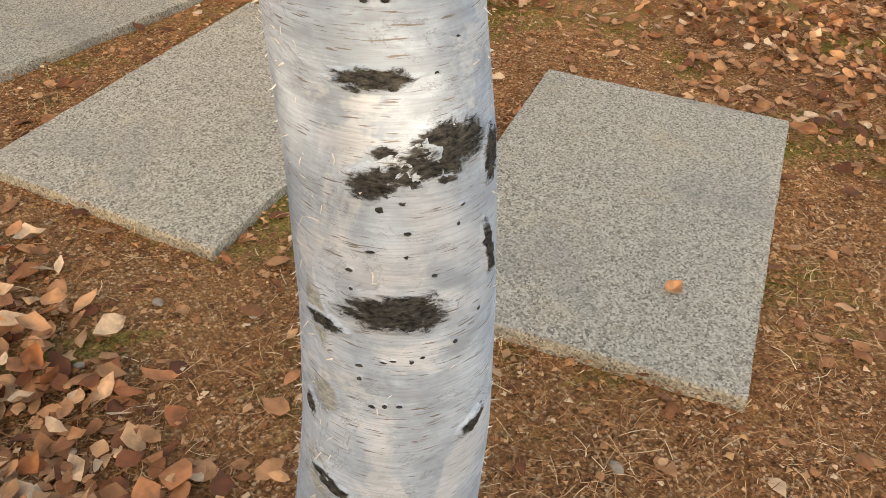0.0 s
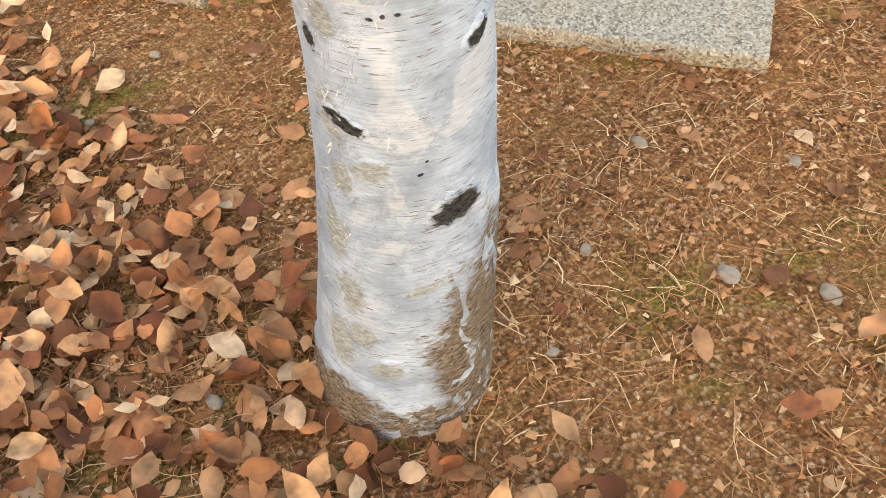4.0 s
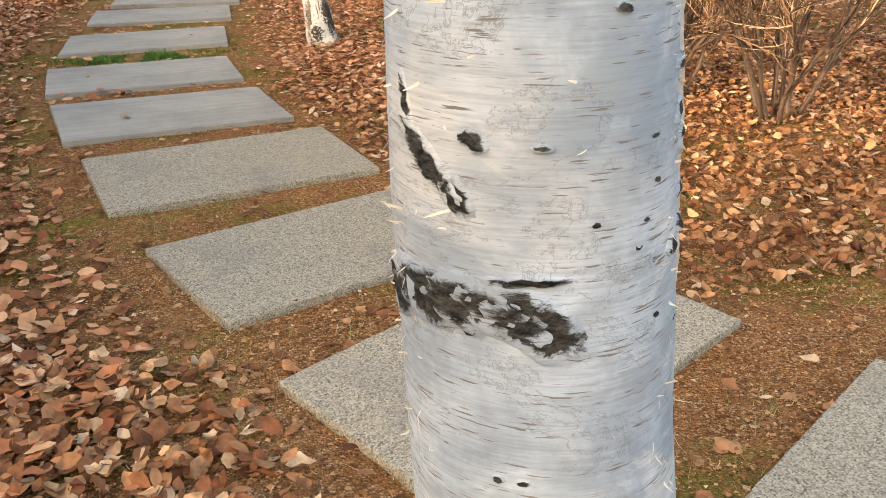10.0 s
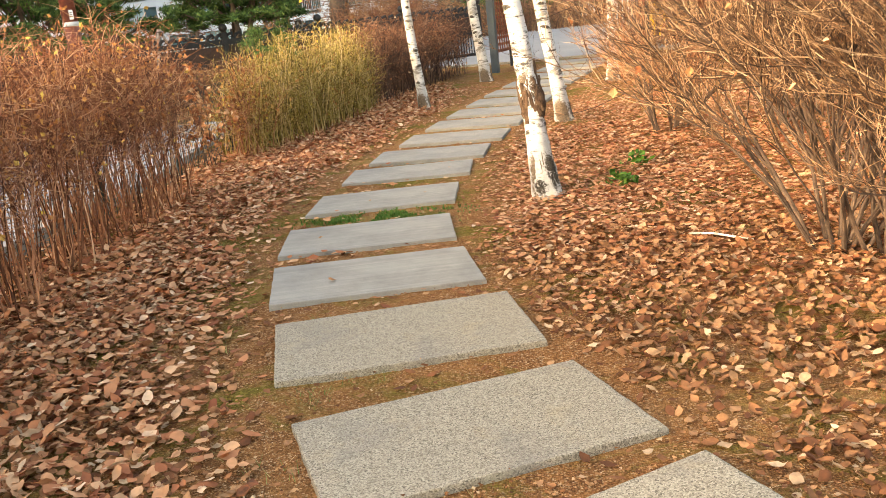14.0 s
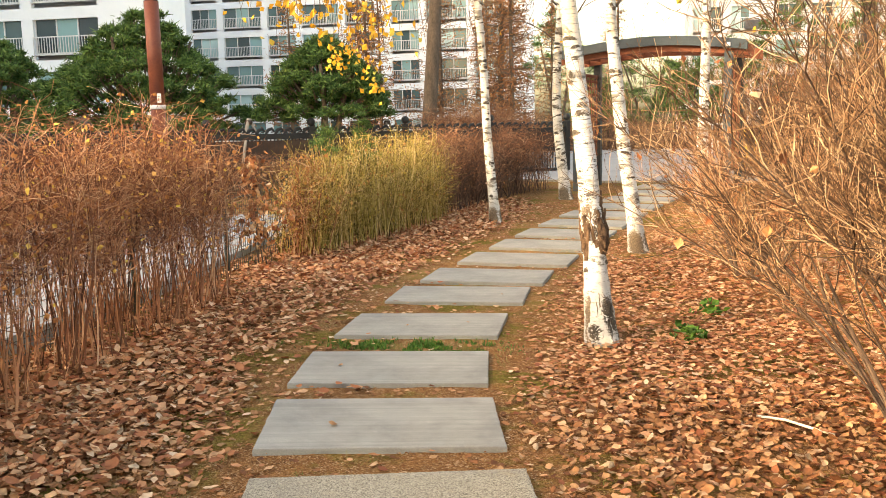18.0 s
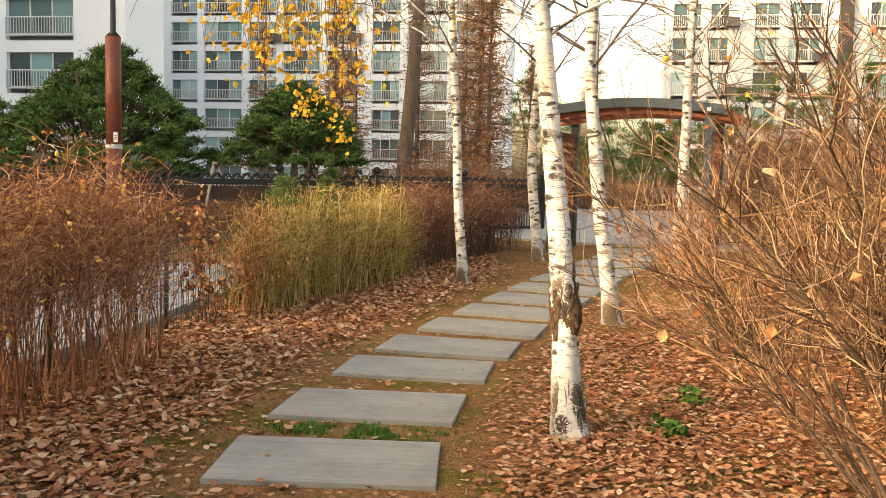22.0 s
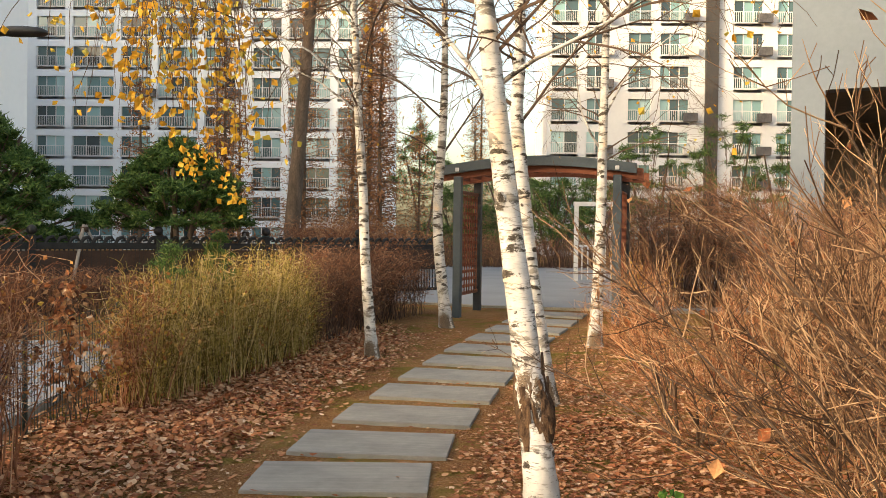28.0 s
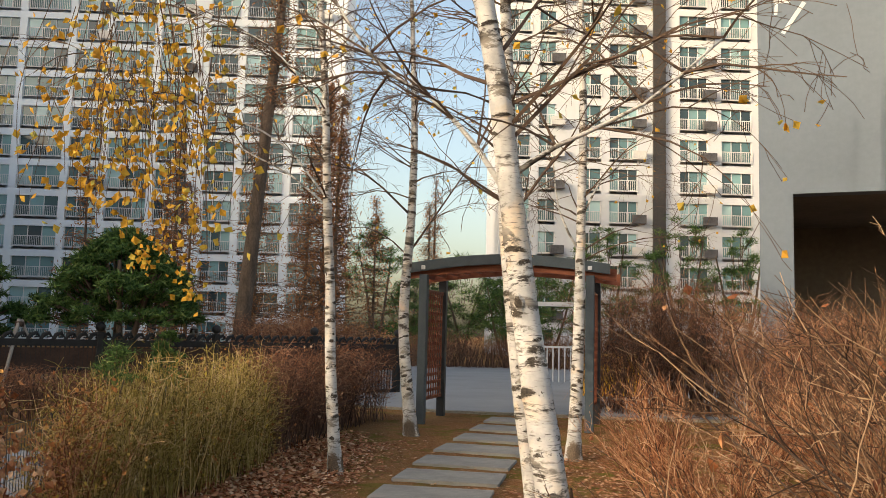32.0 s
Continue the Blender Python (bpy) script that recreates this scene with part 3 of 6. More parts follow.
def leaf_quads(g, p, size, r_rng, hang=True):
    """One small leaf of two bent triangles pairs."""
    a = Vector((r_rng.uniform(-1, 1), r_rng.uniform(-1, 1), r_rng.uniform(-1.2, -0.1) if hang else r_rng.uniform(-0.5, 0.5))).normalized()
    b = a.cross(Vector((r_rng.uniform(-1, 1), r_rng.uniform(-1, 1), r_rng.uniform(-1, 1)))).normalized()
    c = a.cross(b) * size * 0.12
    g.add([tuple(p), tuple(p + a * size * 0.5 + b * size * 0.42 + c), tuple(p + a * size), tuple(p + a * size * 0.5 - b * size * 0.42 + c),
           tuple(p + a * size * 0.45 - c)],
          [(0, 1, 4), (1, 2, 4), (2, 3, 4), (3, 0, 4)])


def scar_patch(line_at, theta, z, half_w, half_h, tilt, seed, mat, parent, name="bark_scar", arch=0.0, proud=0.0025):
    """A ragged dark patch that lies on the bark: theta in degrees round the trunk, sizes in metres along the surface."""
    r0 = random.Random(seed)
    n, rings = 40, 5
    g = Geo()
    base = parent.matrix_basis.translation
    for q in range(rings + 1):
        s = q / rings
        for k in range(n):
            a = 2 * math.pi * k / n
            jag = 1 + (0.28 * noise.noise((math.cos(a) * 2.2 + seed, math.sin(a) * 2.2, 1.0)) + 0.22 * noise.noise((math.cos(a) * 6 + seed, math.sin(a) * 6, 5.0)) + r0.uniform(-0.08, 0.08)) * (1 if q == rings else 0.5)
            u, v = math.cos(a) * half_w * s * jag, math.sin(a) * half_h * s * jag
            v -= arch * (u / max(half_w, 1e-6)) ** 2 * half_h
            u, v = u * 1.45, v * 1.6
            uu, vv = u * math.cos(tilt) - v * math.sin(tilt), u * math.sin(tilt) + v * math.cos(tilt)
            zz = z + vv
            c, rad = line_at(zz)
            th = radians(theta) + uu / rad
            lift = (proud * (1 + 1.2 * noise.noise((u * 160, v * 160, seed)))) if q < rings else -0.0015
            g.v.append((c.x + math.cos(th) * (rad + lift) - base.x, c.y + math.sin(th) * (rad + lift) - base.y, zz - base.z))
    for q in range(rings):
        for k in range(n):
            a, b = q * n + k, q * n + (k + 1) % n
            g.f.append((a, b, b + n, a + n))
    ob = put(name, g, mat, parent, "", True)
    edge = ob.data.attributes.new("edge", "FLOAT", "POINT")
    edge.data.foreach_set("value", [1.0 - q / rings for q in range(rings + 1) for k in range(n)])
    return ob


# the birch that the walk begins at
A_Z = [-0.12, 0.0, 0.12, 0.25, 0.4, 0.55, 0.7, 0.85, 1.0, 1.15, 1.3, 1.5, 2.6, 4.5, 7.0]
A_X = [0.445, 0.451, 0.460, 0.473, 0.486, 0.494, 0.496, 0.493, 0.485, 0.481, 0.480, 0.478, 0.47, 0.46, 0.50]
A_Y = [0.566, 0.562, 0.557, 0.549, 0.543, 0.541, 0.547, 0.562, 0.585, 0.605, 0.622, 0.636, 0.68, 0.74, 0.80]
A_R = [0.127, 0.124, 0.119, 0.111, 0.103, 0.097, 0.093, 0.090, 0.087, 0.087, 0.084, 0.080, 0.070, 0.052, 0.02]


def near_axis(z):
    return Vector((np.interp(z, A_Z, A_X), np.interp(z, A_Z, A_Y), z)), float(np.interp(z, A_Z, A_R))


def build_near_birch():
    t = thing("birch_tree", (0.455, 0.562, 0.0), "white birch with peeling papery bark and black scars beside the slabs", "tree", "white birches of the garden")
    base = t.matrix_basis.translation
    line = []
    z = -0.12
    while z < 7.0:
        line.append(near_axis(z)[0] - base)
        z += 0.02 if z < 1.9 else 0.15
    put("trunk", trunk_geo(line, lambda q: near_axis(q)[1], 48, 0.022, 2.0), BARK_NEAR, t, "white papery bark, tinted blue as in shade, with fine dark dashes", True)
    # dark scars: theta, z, half width, half height, tilt, arch
    upper = [(-114, 1.302, 0.03, 0.012, -0.1, 0), (-96, 1.296, 0.009, 0.0025, -0.6, 0), (-75, 1.278, 0.0035, 0.0027, 0, 0), (-77, 1.269, 0.004, 0.0022, -0.2, 0),
        (-130, 1.203, 0.0069, 0.0039, -0.3, 0), (-106, 1.202, 0.0051, 0.0012, 0, 0), (-36, 1.234, 0.009, 0.0027, 0.15, 0), (-38, 1.206, 0.0096, 0.0028, 0.6, 0),
        (-28, 1.189, 0.0084, 0.0063, 0.6, 0), (-32, 1.161, 0.0074, 0.0035, 0.7, 0), (-150, 1.189, 0.006, 0.023, 0.8, 0), (-137, 1.172, 0.01, 0.006, -0.8, 0),
        (-161, 1.218, 0.0032, 0.0107, 0.3, 0)]
    middle = [(-112, 1.130, 0.021, 0.0022, 0.05, 0), (-34, 1.141, 0.0038, 0.0054, 0.4, 0), (-46, 1.133, 0.0058, 0.0042, 0.2, 0), (-152, 1.111, 0.036, 0.0125, 0, 0),
        (-126, 1.112, 0.018, 0.008, -0.2, 0), (-136, 1.113, 0.024, 0.011, -0.1, 0), (-120, 1.108, 0.02, 0.009, -0.4, 0), (-176, 1.102, 0.018, 0.012, 0.2, 0), (-109, 1.104, 0.026, 0.0125, -0.55, 0)]
    lower = [(-127, 0.964, 0.027, 0.0074, 0, 0), (-130, 0.881, 0.027, 0.012, 0.45, 0), (-93, 0.906, 0.037, 0.019, 0.2, 0.3), (-59, 0.880, 0.013, 0.0205, -0.3, 0),
        (-112, 0.892, 0.022, 0.015, 0.4, 0), (-125, 0.752, 0.05, 0.0165, 0, 0.25), (-168, 0.723, 0.021, 0.0064, -0.1, 0), (-65, 0.791, 0.008, 0.023, 0.2, 0),
        (-76, 0.601, 0.017, 0.0083, 0.5, 0), (-164, 0.525, 0.026, 0.007, -0.4, 0), (-95, 0.878, 0.009, 0.0032, -0.1, 0), (-124, 0.904, 0.011, 0.007, 0, 0),
        (-98, 0.405, 0.03, 0.017, 0.25, 0), (178, 0.613, 0.0075, 0.0118, 0.2, 0)]
    marks = lower + middle + upper
    for i, (th, z, w, h, tilt, arch) in enumerate(marks):
        z -= 0.012 * min(max((z - 0.75) / 0.2, 0), 1) if z < 1.05 else 0.0
        scar_patch(near_axis, th, z, w, h, tilt, i * 3.7 + 1, SCAR_NEAR, t, "bark_scar", arch)
    r = random.Random(5)
    for th, z in [(-126, 1.020), (-116, 1.020), (-80, 0.990), (-95, 0.966), (-117, 0.833), (-136, 0.814), (-148, 0.791), (-86, 0.850), (-89, 0.833), (-76, 0.735),
                  (-146, 0.691), (-133, 0.699), (-128, 0.702), (-118, 0.700), (-112, 0.704), (-139, 0.646), (-132, 0.649), (-124, 0.650), (-93, 0.713), (-130, 0.855),
                  (-118, 0.861), (179, 0.595), (-65, 1.157), (-69, 1.143), (-60, 1.132), (-87, 1.160), (-58, 1.177), (-59, 1.099), (-41, 1.086), (-60, 1.201), (-134, 1.097),
                  (-118, 0.810), (-104, 0.788), (-148, 0.772), (-146, 0.676), (-116, 0.482), (-120, 0.467)]:
        z -= 0.012 * min(max((z - 0.75) / 0.2, 0), 1) if z < 1.05 else 0.0
        scar_patch(near_axis, th, z, r.uniform(0.002, 0.004), r.uniform(0.0011, 0.002), 0, th + z, SCAR_NEAR, t, "bark_spot", 0, 0.0015)
    # bare brown foot
    for th, z, w, h, k in ((-78, 0.13, 0.075, 0.14, 44), (-56, 0.17, 0.062, 0.17, 46), (-75, 0.03, 0.095, 0.05, 47), (-120, 0.02, 0.07, 0.03, 48)):
        scar_patch(near_axis, th, z, w, h, 0.1, k, FOOT_NEAR, t, "bare_foot", 0, 0.004)
    # weathered grey-green stains on the shaded side
    for th, z, w, h in ((-176, 0.53, 0.016, 0.03), (-170, 0.45, 0.013, 0.02), (-178, 0.36, 0.018, 0.035), (-166, 0.27, 0.02, 0.03), (-174, 0.17, 0.02, 0.04),
                        (-158, 0.2, 0.018, 0.018), (-150, 0.47, 0.02, 0.012), (-174, 0.73, 0.012, 0.03), (-168, 0.64, 0.014, 0.016), (-140, 0.14, 0.022, 0.014), (-122, 0.29, 0.03, 0.007)):
        scar_patch(near_axis, th, z, w, h, 0.2, th + z * 31, STAIN_NEAR, t, "bark_stain", 0, 0.0012)
    scar_patch(near_axis, -185, 0.03, 0.10, 0.06, 0.0, 45, FOOT_NEAR, t, "bare_foot", 0, 0.006)
    # curls of loose bark along both sides
    g = Geo()
    for k in range(760):
        z = r.uniform(0.2, 1.6)
        c, rad = near_axis(z)
        th = radians(r.choice((r.gauss(-44, 9), r.gauss(-174, 8), r.gauss(-8, 10), r.gauss(152, 9), r.uniform(-180, 180))))
        ln, wd = r.uniform(0.004, 0.010) * r.choice((1, 1, 1.2, 1.6)), r.uniform(0.0003, 0.0011)
        o = Vector((math.cos(th), math.sin(th), 0))
        s = Vector((-o.y, o.x, 0))
        up = Vector((0, 0, 1))
        p = c + o * (rad * 1.0) - base
        run = (s * r.uniform(-1, 1) + up * r.uniform(-0.9, 0.4)).normalized()
        w = run.cross(o).normalized() * wd
        mid = run * ln * 0.55 + o * ln * r.uniform(0.1, 0.4)
        tip = run * ln * 0.9 + o * ln * r.uniform(0.15, 0.75)
        g.add([tuple(p - w), tuple(p + w), tuple(p + mid + w * 0.8), tuple(p + tip + w * 0.2), tuple(p + tip - w * 0.2), tuple(p + mid - w * 0.8)],
              [(0, 1, 2, 5), (5, 2, 3, 4)])
    tagged(put("loose_bark", g, PEEL, t, "curled shreds of loose papery bark"), kind="stuff")
    # peeled flaps that lie against the bark
    for th, z, w, h in [(2, 1.24, 0.02, 0.03), (-18, 1.225, 0.016, 0.05), (-2, 1.15, 0.03, 0.02), (-25, 1.32, 0.02, 0.04), (-10, 1.12, 0.022, 0.025), (4, 1.04, 0.03, 0.03), (-4, 1.21, 0.022, 0.03), (12, 1.32, 0.03, 0.04)]:
        scar_patch(near_axis, th, z, w, h, 0.1, th * 1.3 + 5, FLAP, t, "bark_flap", 0, 0.002)
    g = Geo()
    for k in range(7):
        z = 2.7 + 0.5 * k
        c, rad = near_axis(z)
        a = r.uniform(0, 6.28)
        grow(g, c - base, Vector((math.cos(a), math.sin(a), 0.8)).normalized(), 1.3, rad * 0.35, r, 2)
    put("branch_crown", g, BRANCH, t)


build_near_birch()


def birch(points, r_base, label, seed, limbs=(), top=8.5, upper=9, leaf_n=130, leaf_size=0.05, scars=(), foot_dark=0.25, knot=0):
    """points: the trunk's line; limbs: lists of points for the large boughs."""
    b0 = Vector(points[0])
    t = thing("birch_tree", tuple(b0), label, "tree", "white birches of the garden")
    pts = [Vector(p) - b0 for p in points]
    pts[0].z -= 0.12
    ext = pts[-1] + (pts[-1] - pts[-2]).normalized() * 0.6
    while ext.z < top - b0.z:
        pts.append(ext.copy())
        ext = ext + Vector((rng.uniform(-0.12, 0.12), rng.uniform(-0.1, 0.1), 0.9))
    line = smooth_line(pts, 0.10)
    H = line[-1].z

    def rad(z):
        k = min(max(z / H, 0), 1)
        return r_base * (1 - 0.80 * k ** 0.9) * (1 + 0.35 * math.exp(-max(z, 0) / 0.16))

    put("trunk", trunk_geo(line, rad, 20, 0.05, seed), BARK, t, "white bark with dark scars", True)
    r = random.Random(seed)

    def at(z):
        for a, c in zip(line[:-1], line[1:]):
            if a.z <= z - b0.z <= c.z:
                k = (z - b0.z - a.z) / max(c.z - a.z, 1e-6)
                return a.lerp(c, k) + b0, rad(z - b0.z)
        return line[-1] + b0, rad(H)

    for i in range(60):
        z = b0.z + r.uniform(0.4, min(5.0, H * 0.75))
        scar_patch(at, r.gauss(-90, 55), z, r.uniform(0.012, 0.07) * r_base / 0.08, r.uniform(0.006, 0.024), r.uniform(-0.3, 0.3), seed + i * 2.3, SCAR, t, "bark_scar", r.uniform(0, 0.8), 0.004)
    for th, z, w, h, mat in scars:
        scar_patch(at, th, z, w, h, 0.05, seed + z, mat, t, "bark_wound", 0, 0.012)
    if knot:
        torn_knot(t, at, knot)
    for a in range(3):
        scar_patch(at, -100 + a * 110, b0.z + 0.10, 0.09 * r_base / 0.08, foot_dark * 0.55, 0.0, seed + 60 + a, FOOT, t, "dark_foot", 0, 0.006)
    twigs, tips = Geo(), []
    for limb in limbs:
        lp = smooth_line([Vector(p) - b0 for p in limb], 0.25)
        n = len(lp)
        r0 = 0.19 * r_base
        g = Geo().tube(lp, [max(r0 * (1 - 0.8 * k / n), 0.006) for k in range(n)], 8)
        put("bough", g, BARK if r.random() < 0.5 else BRANCH, t, "", True)
        for k in range(2, n):
            for _ in range(2):
                d = (lp[k] - lp[k - 1]).normalized() * 0.6 + Vector((r.uniform(-1, 1), r.uniform(-0.7, 0.7), r.uniform(-0.5, 0.9)))
                grow(twigs, lp[k], d.normalized(), r.uniform(0.45, 0.95), 0.009, r, 2, 0.6, tips, 3, 4)
    for k in range(upper):
        z = r.uniform(2.6, max(H * 0.97, 3.0))
        c, rr = at(z + b0.z)
        a = r.uniform(0, 6.28)
        grow(twigs, c - b0, Vector((math.cos(a), math.sin(a) * 0.8, r.uniform(0.4, 1.0))).normalized(), r.uniform(1.0, 1.8) * (1 - 0.4 * z / H), max(rr * 0.24, 0.007), r, 3, 0.35, tips, 3, 4)
    tagged(put("twig_mass", twigs, BRANCH, t, "fine dark bare twigs"), kind="stuff")
    if leaf_n and tips:
        g = Geo()
        for k in range(leaf_n):
            p, d = tips[r.randrange(len(tips))]
            leaf_quads(g, p, leaf_size * r.uniform(0.7, 1.3), r)
        put("foliage", g, YELLOW, t, "a few last yellow leaves")
    return t


def torn_knot(tree, line_at, seed):
    """Jagged shards of torn dark bark that stand off the trunk round a hollow."""
    r = random.Random(seed)
    base = tree.matrix_basis.translation
    collar, rings, n = Geo(), 22, 44
    for q in range(rings + 1):
        f = q / rings
        for k in range(n):
            a = 6.283 * k / n
            zz = 0.60 + 0.36 * f + 0.045 * noise.noise((math.cos(a) * 1.7, math.sin(a) * 1.7, 2.0 + seed))
            c, rad = line_at(zz)
            side = max(0.0, math.cos(a - radians(-25)))
            swell = math.sin(math.pi * f) ** 0.7 * (0.16 + 0.34 * side ** 2 * math.exp(-((f - 0.38) / 0.3) ** 2))
            rough = 0.2 * noise.noise((math.cos(a) * 4.5, math.sin(a) * 4.5, zz * 9)) + 0.13 * noise.noise((math.cos(a) * 13, math.sin(a) * 13, zz * 26))
            pit = 0.3 * math.exp(-(((a - radians(288)) / 0.3) ** 2 + ((f - 0.62) / 0.17) ** 2)) + 0.22 * math.exp(-(((a - radians(245)) / 0.26) ** 2 + ((f - 0.7) / 0.14) ** 2))
            edge = math.sin(math.pi * f) ** 0.4
            rr = rad * (0.97 + swell + (rough - pit) * edge)
            collar.v.append((c.x + math.cos(a) * rr - base.x, c.y + math.sin(a) * rr - base.y, zz - base.z))
    for q in range(rings):
        for k in range(n):
            a, b = q * n + k, q * n + (k + 1) % n
            collar.f.append((a, b, b + n, a + n))
    put("knot_collar", collar, TORN, tree, "swollen dark torn bark round a hollow", True)
    for k in range(26):
        th = radians(r.choice((r.gauss(-60, 30), r.gauss(-120, 30), r.gauss(-20, 25))))
        z0 = r.uniform(0.68, 0.95)
        c, rad = line_at(z0)
        h, w, out = r.uniform(0.04, 0.15), r.uniform(0.012, 0.035), r.uniform(0.012, 0.045)
        sgn = -1 if r.random() < 0.6 else 1
        g = Geo()
        n = 4
        for layer in (0.0, -0.007):
            for j in range(n + 1):
                f = j / n
                zz = z0 + sgn * h * f
                c2, rad2 = line_at(zz)
                rr = rad2 * 1.1 + out * f ** 0.8 * (1 - 0.35 * f) + layer + r.uniform(-0.003, 0.003)
                ww = w * (1 - 0.55 * f) * r.uniform(0.7, 1.2)
                for q in (-1, 0, 1):
                    a = th + q * ww / rad2
                    g.v.append((c2.x + math.cos(a) * (rr - 0.004 * abs(q)) - base.x, c2.y + math.sin(a) * (rr - 0.004 * abs(q)) - base.y, zz - base.z))
        m = (n + 1) * 3
        for j in range(n):
            for q in range(2):
                a = j * 3 + q
                g.f += [(a, a + 1, a + 4, a + 3), (m + a + 3, m + a + 4, m + a + 1, m + a)]
            for q in (0, 2):
                a = j * 3 + q
                g.f.append((a, a + 3, m + a + 3, m + a))
        for j in (0, n):
            for q in range(2):
                a = j * 3 + q
                g.f.append((a, a + 1, m + a + 1, m + a))
        put("bark_shard", g, TORN, tree, "jagged dark torn bark")


birch([(1.15, 6.95, 0.03), (1.10, 7.15, 0.40), (1.077, 7.30, 0.70), (1.03, 7.53, 1.16), (0.955, 7.74, 1.80), (0.877, 7.84, 2.45), (0.81, 7.86, 3.0), (0.72, 7.88, 3.5)],
      0.09, "white birch with a dark torn knot low on its trunk", 21, top=8.0, upper=15,
      limbs=[[(0.89, 7.84, 2.4), (0.70, 7.9, 2.72), (0.45, 7.95, 3.0), (0.22, 7.95, 3.12), (0.0, 8.0, 3.4), (-0.3, 8.05, 3.9)],
             [(0.86, 7.85, 2.55), (1.1, 7.8, 2.72), (1.55, 7.75, 2.95), (1.95, 7.7, 3.3)]],
      scars=[(-95, 0.84, 0.07, 0.11, FOOT), (-60, 0.78, 0.04, 0.08, SCAR), (-120, 1.9, 0.02, 0.03, SCAR), (-48, 0.2, 0.05, 0.13, SCAR), (-110, 0.1, 0.05, 0.05, SCAR)], foot_dark=0.4, knot=77)
birch([(1.57, 11.1, 0.08), (1.47, 11.1, 0.7), (1.39, 11.1, 1.22), (1.29, 11.1, 2.1), (1.22, 11.1, 2.88), (1.245, 11.1, 3.6), (1.2, 11.1, 4.5)],
      0.088, "slim white birch behind the slab path", 22, top=8.8, upper=34,
      limbs=[[(1.23, 11.1, 2.75), (1.4, 11.1, 2.98), (1.75, 11.1, 3.45), (2.3, 11.1, 3.9), (2.9, 11.1, 4.2)]])
birch([(-0.39, 13.7, 0.11), (-0.50, 13.7, 1.3), (-0.545, 13.7, 2.3), (-0.61, 13.7, 3.2), (-0.68, 13.7, 4.5), (-0.77, 13.7, 5.6)],
      0.075, "slim white birch beside the low hedge", 23, top=9.0, upper=36, leaf_n=120,
      limbs=[[(-0.6, 13.7, 3.3), (-1.22, 13.7, 4.0), (-2.16, 13.7, 4.4), (-3.78, 13.7, 5.1)], [(-0.58, 13.7, 3.2), (-1.07, 13.7, 3.6), (-1.75, 13.7, 3.95), (-2.43, 13.7, 4.5)],
             [(-0.6, 13.7, 4.2), (-1.4, 13.8, 5.2), (-2.6, 13.9, 5.7)]])
birch([(0.515, 17.0, 0.19), (0.355, 17.0, 1.55), (0.34, 17.0, 2.4), (0.41, 17.0, 3.6), (0.42, 17.0, 5.0), (0.36, 17.0, 6.3)],
      0.10, "white birch beside the gate", 24, top=9.5, upper=26,
      limbs=[[(0.38, 17.0, 3.0), (0.9, 17.1, 3.8), (1.6, 17.3, 4.9)], [(0.41, 17.0, 3.6), (-0.3, 16.9, 4.2), (-1.1, 16.8, 4.4)]])
birch([(2.62, 15.0, 0.15), (2.68, 15.0, 1.7), (2.70, 15.0, 3.25), (2.72, 15.0, 4.7), (2.68, 15.0, 6.3)],
      0.092, "white birch with a forked crown in front of the gate", 25, top=9.5, upper=26,
      limbs=[[(2.69, 15.0, 2.9), (2.38, 14.9, 3.45), (2.25, 14.8, 4.4)], [(2.69, 15.0, 3.35), (3.1, 15.0, 4.1), (3.7, 15.1, 4.6)]])


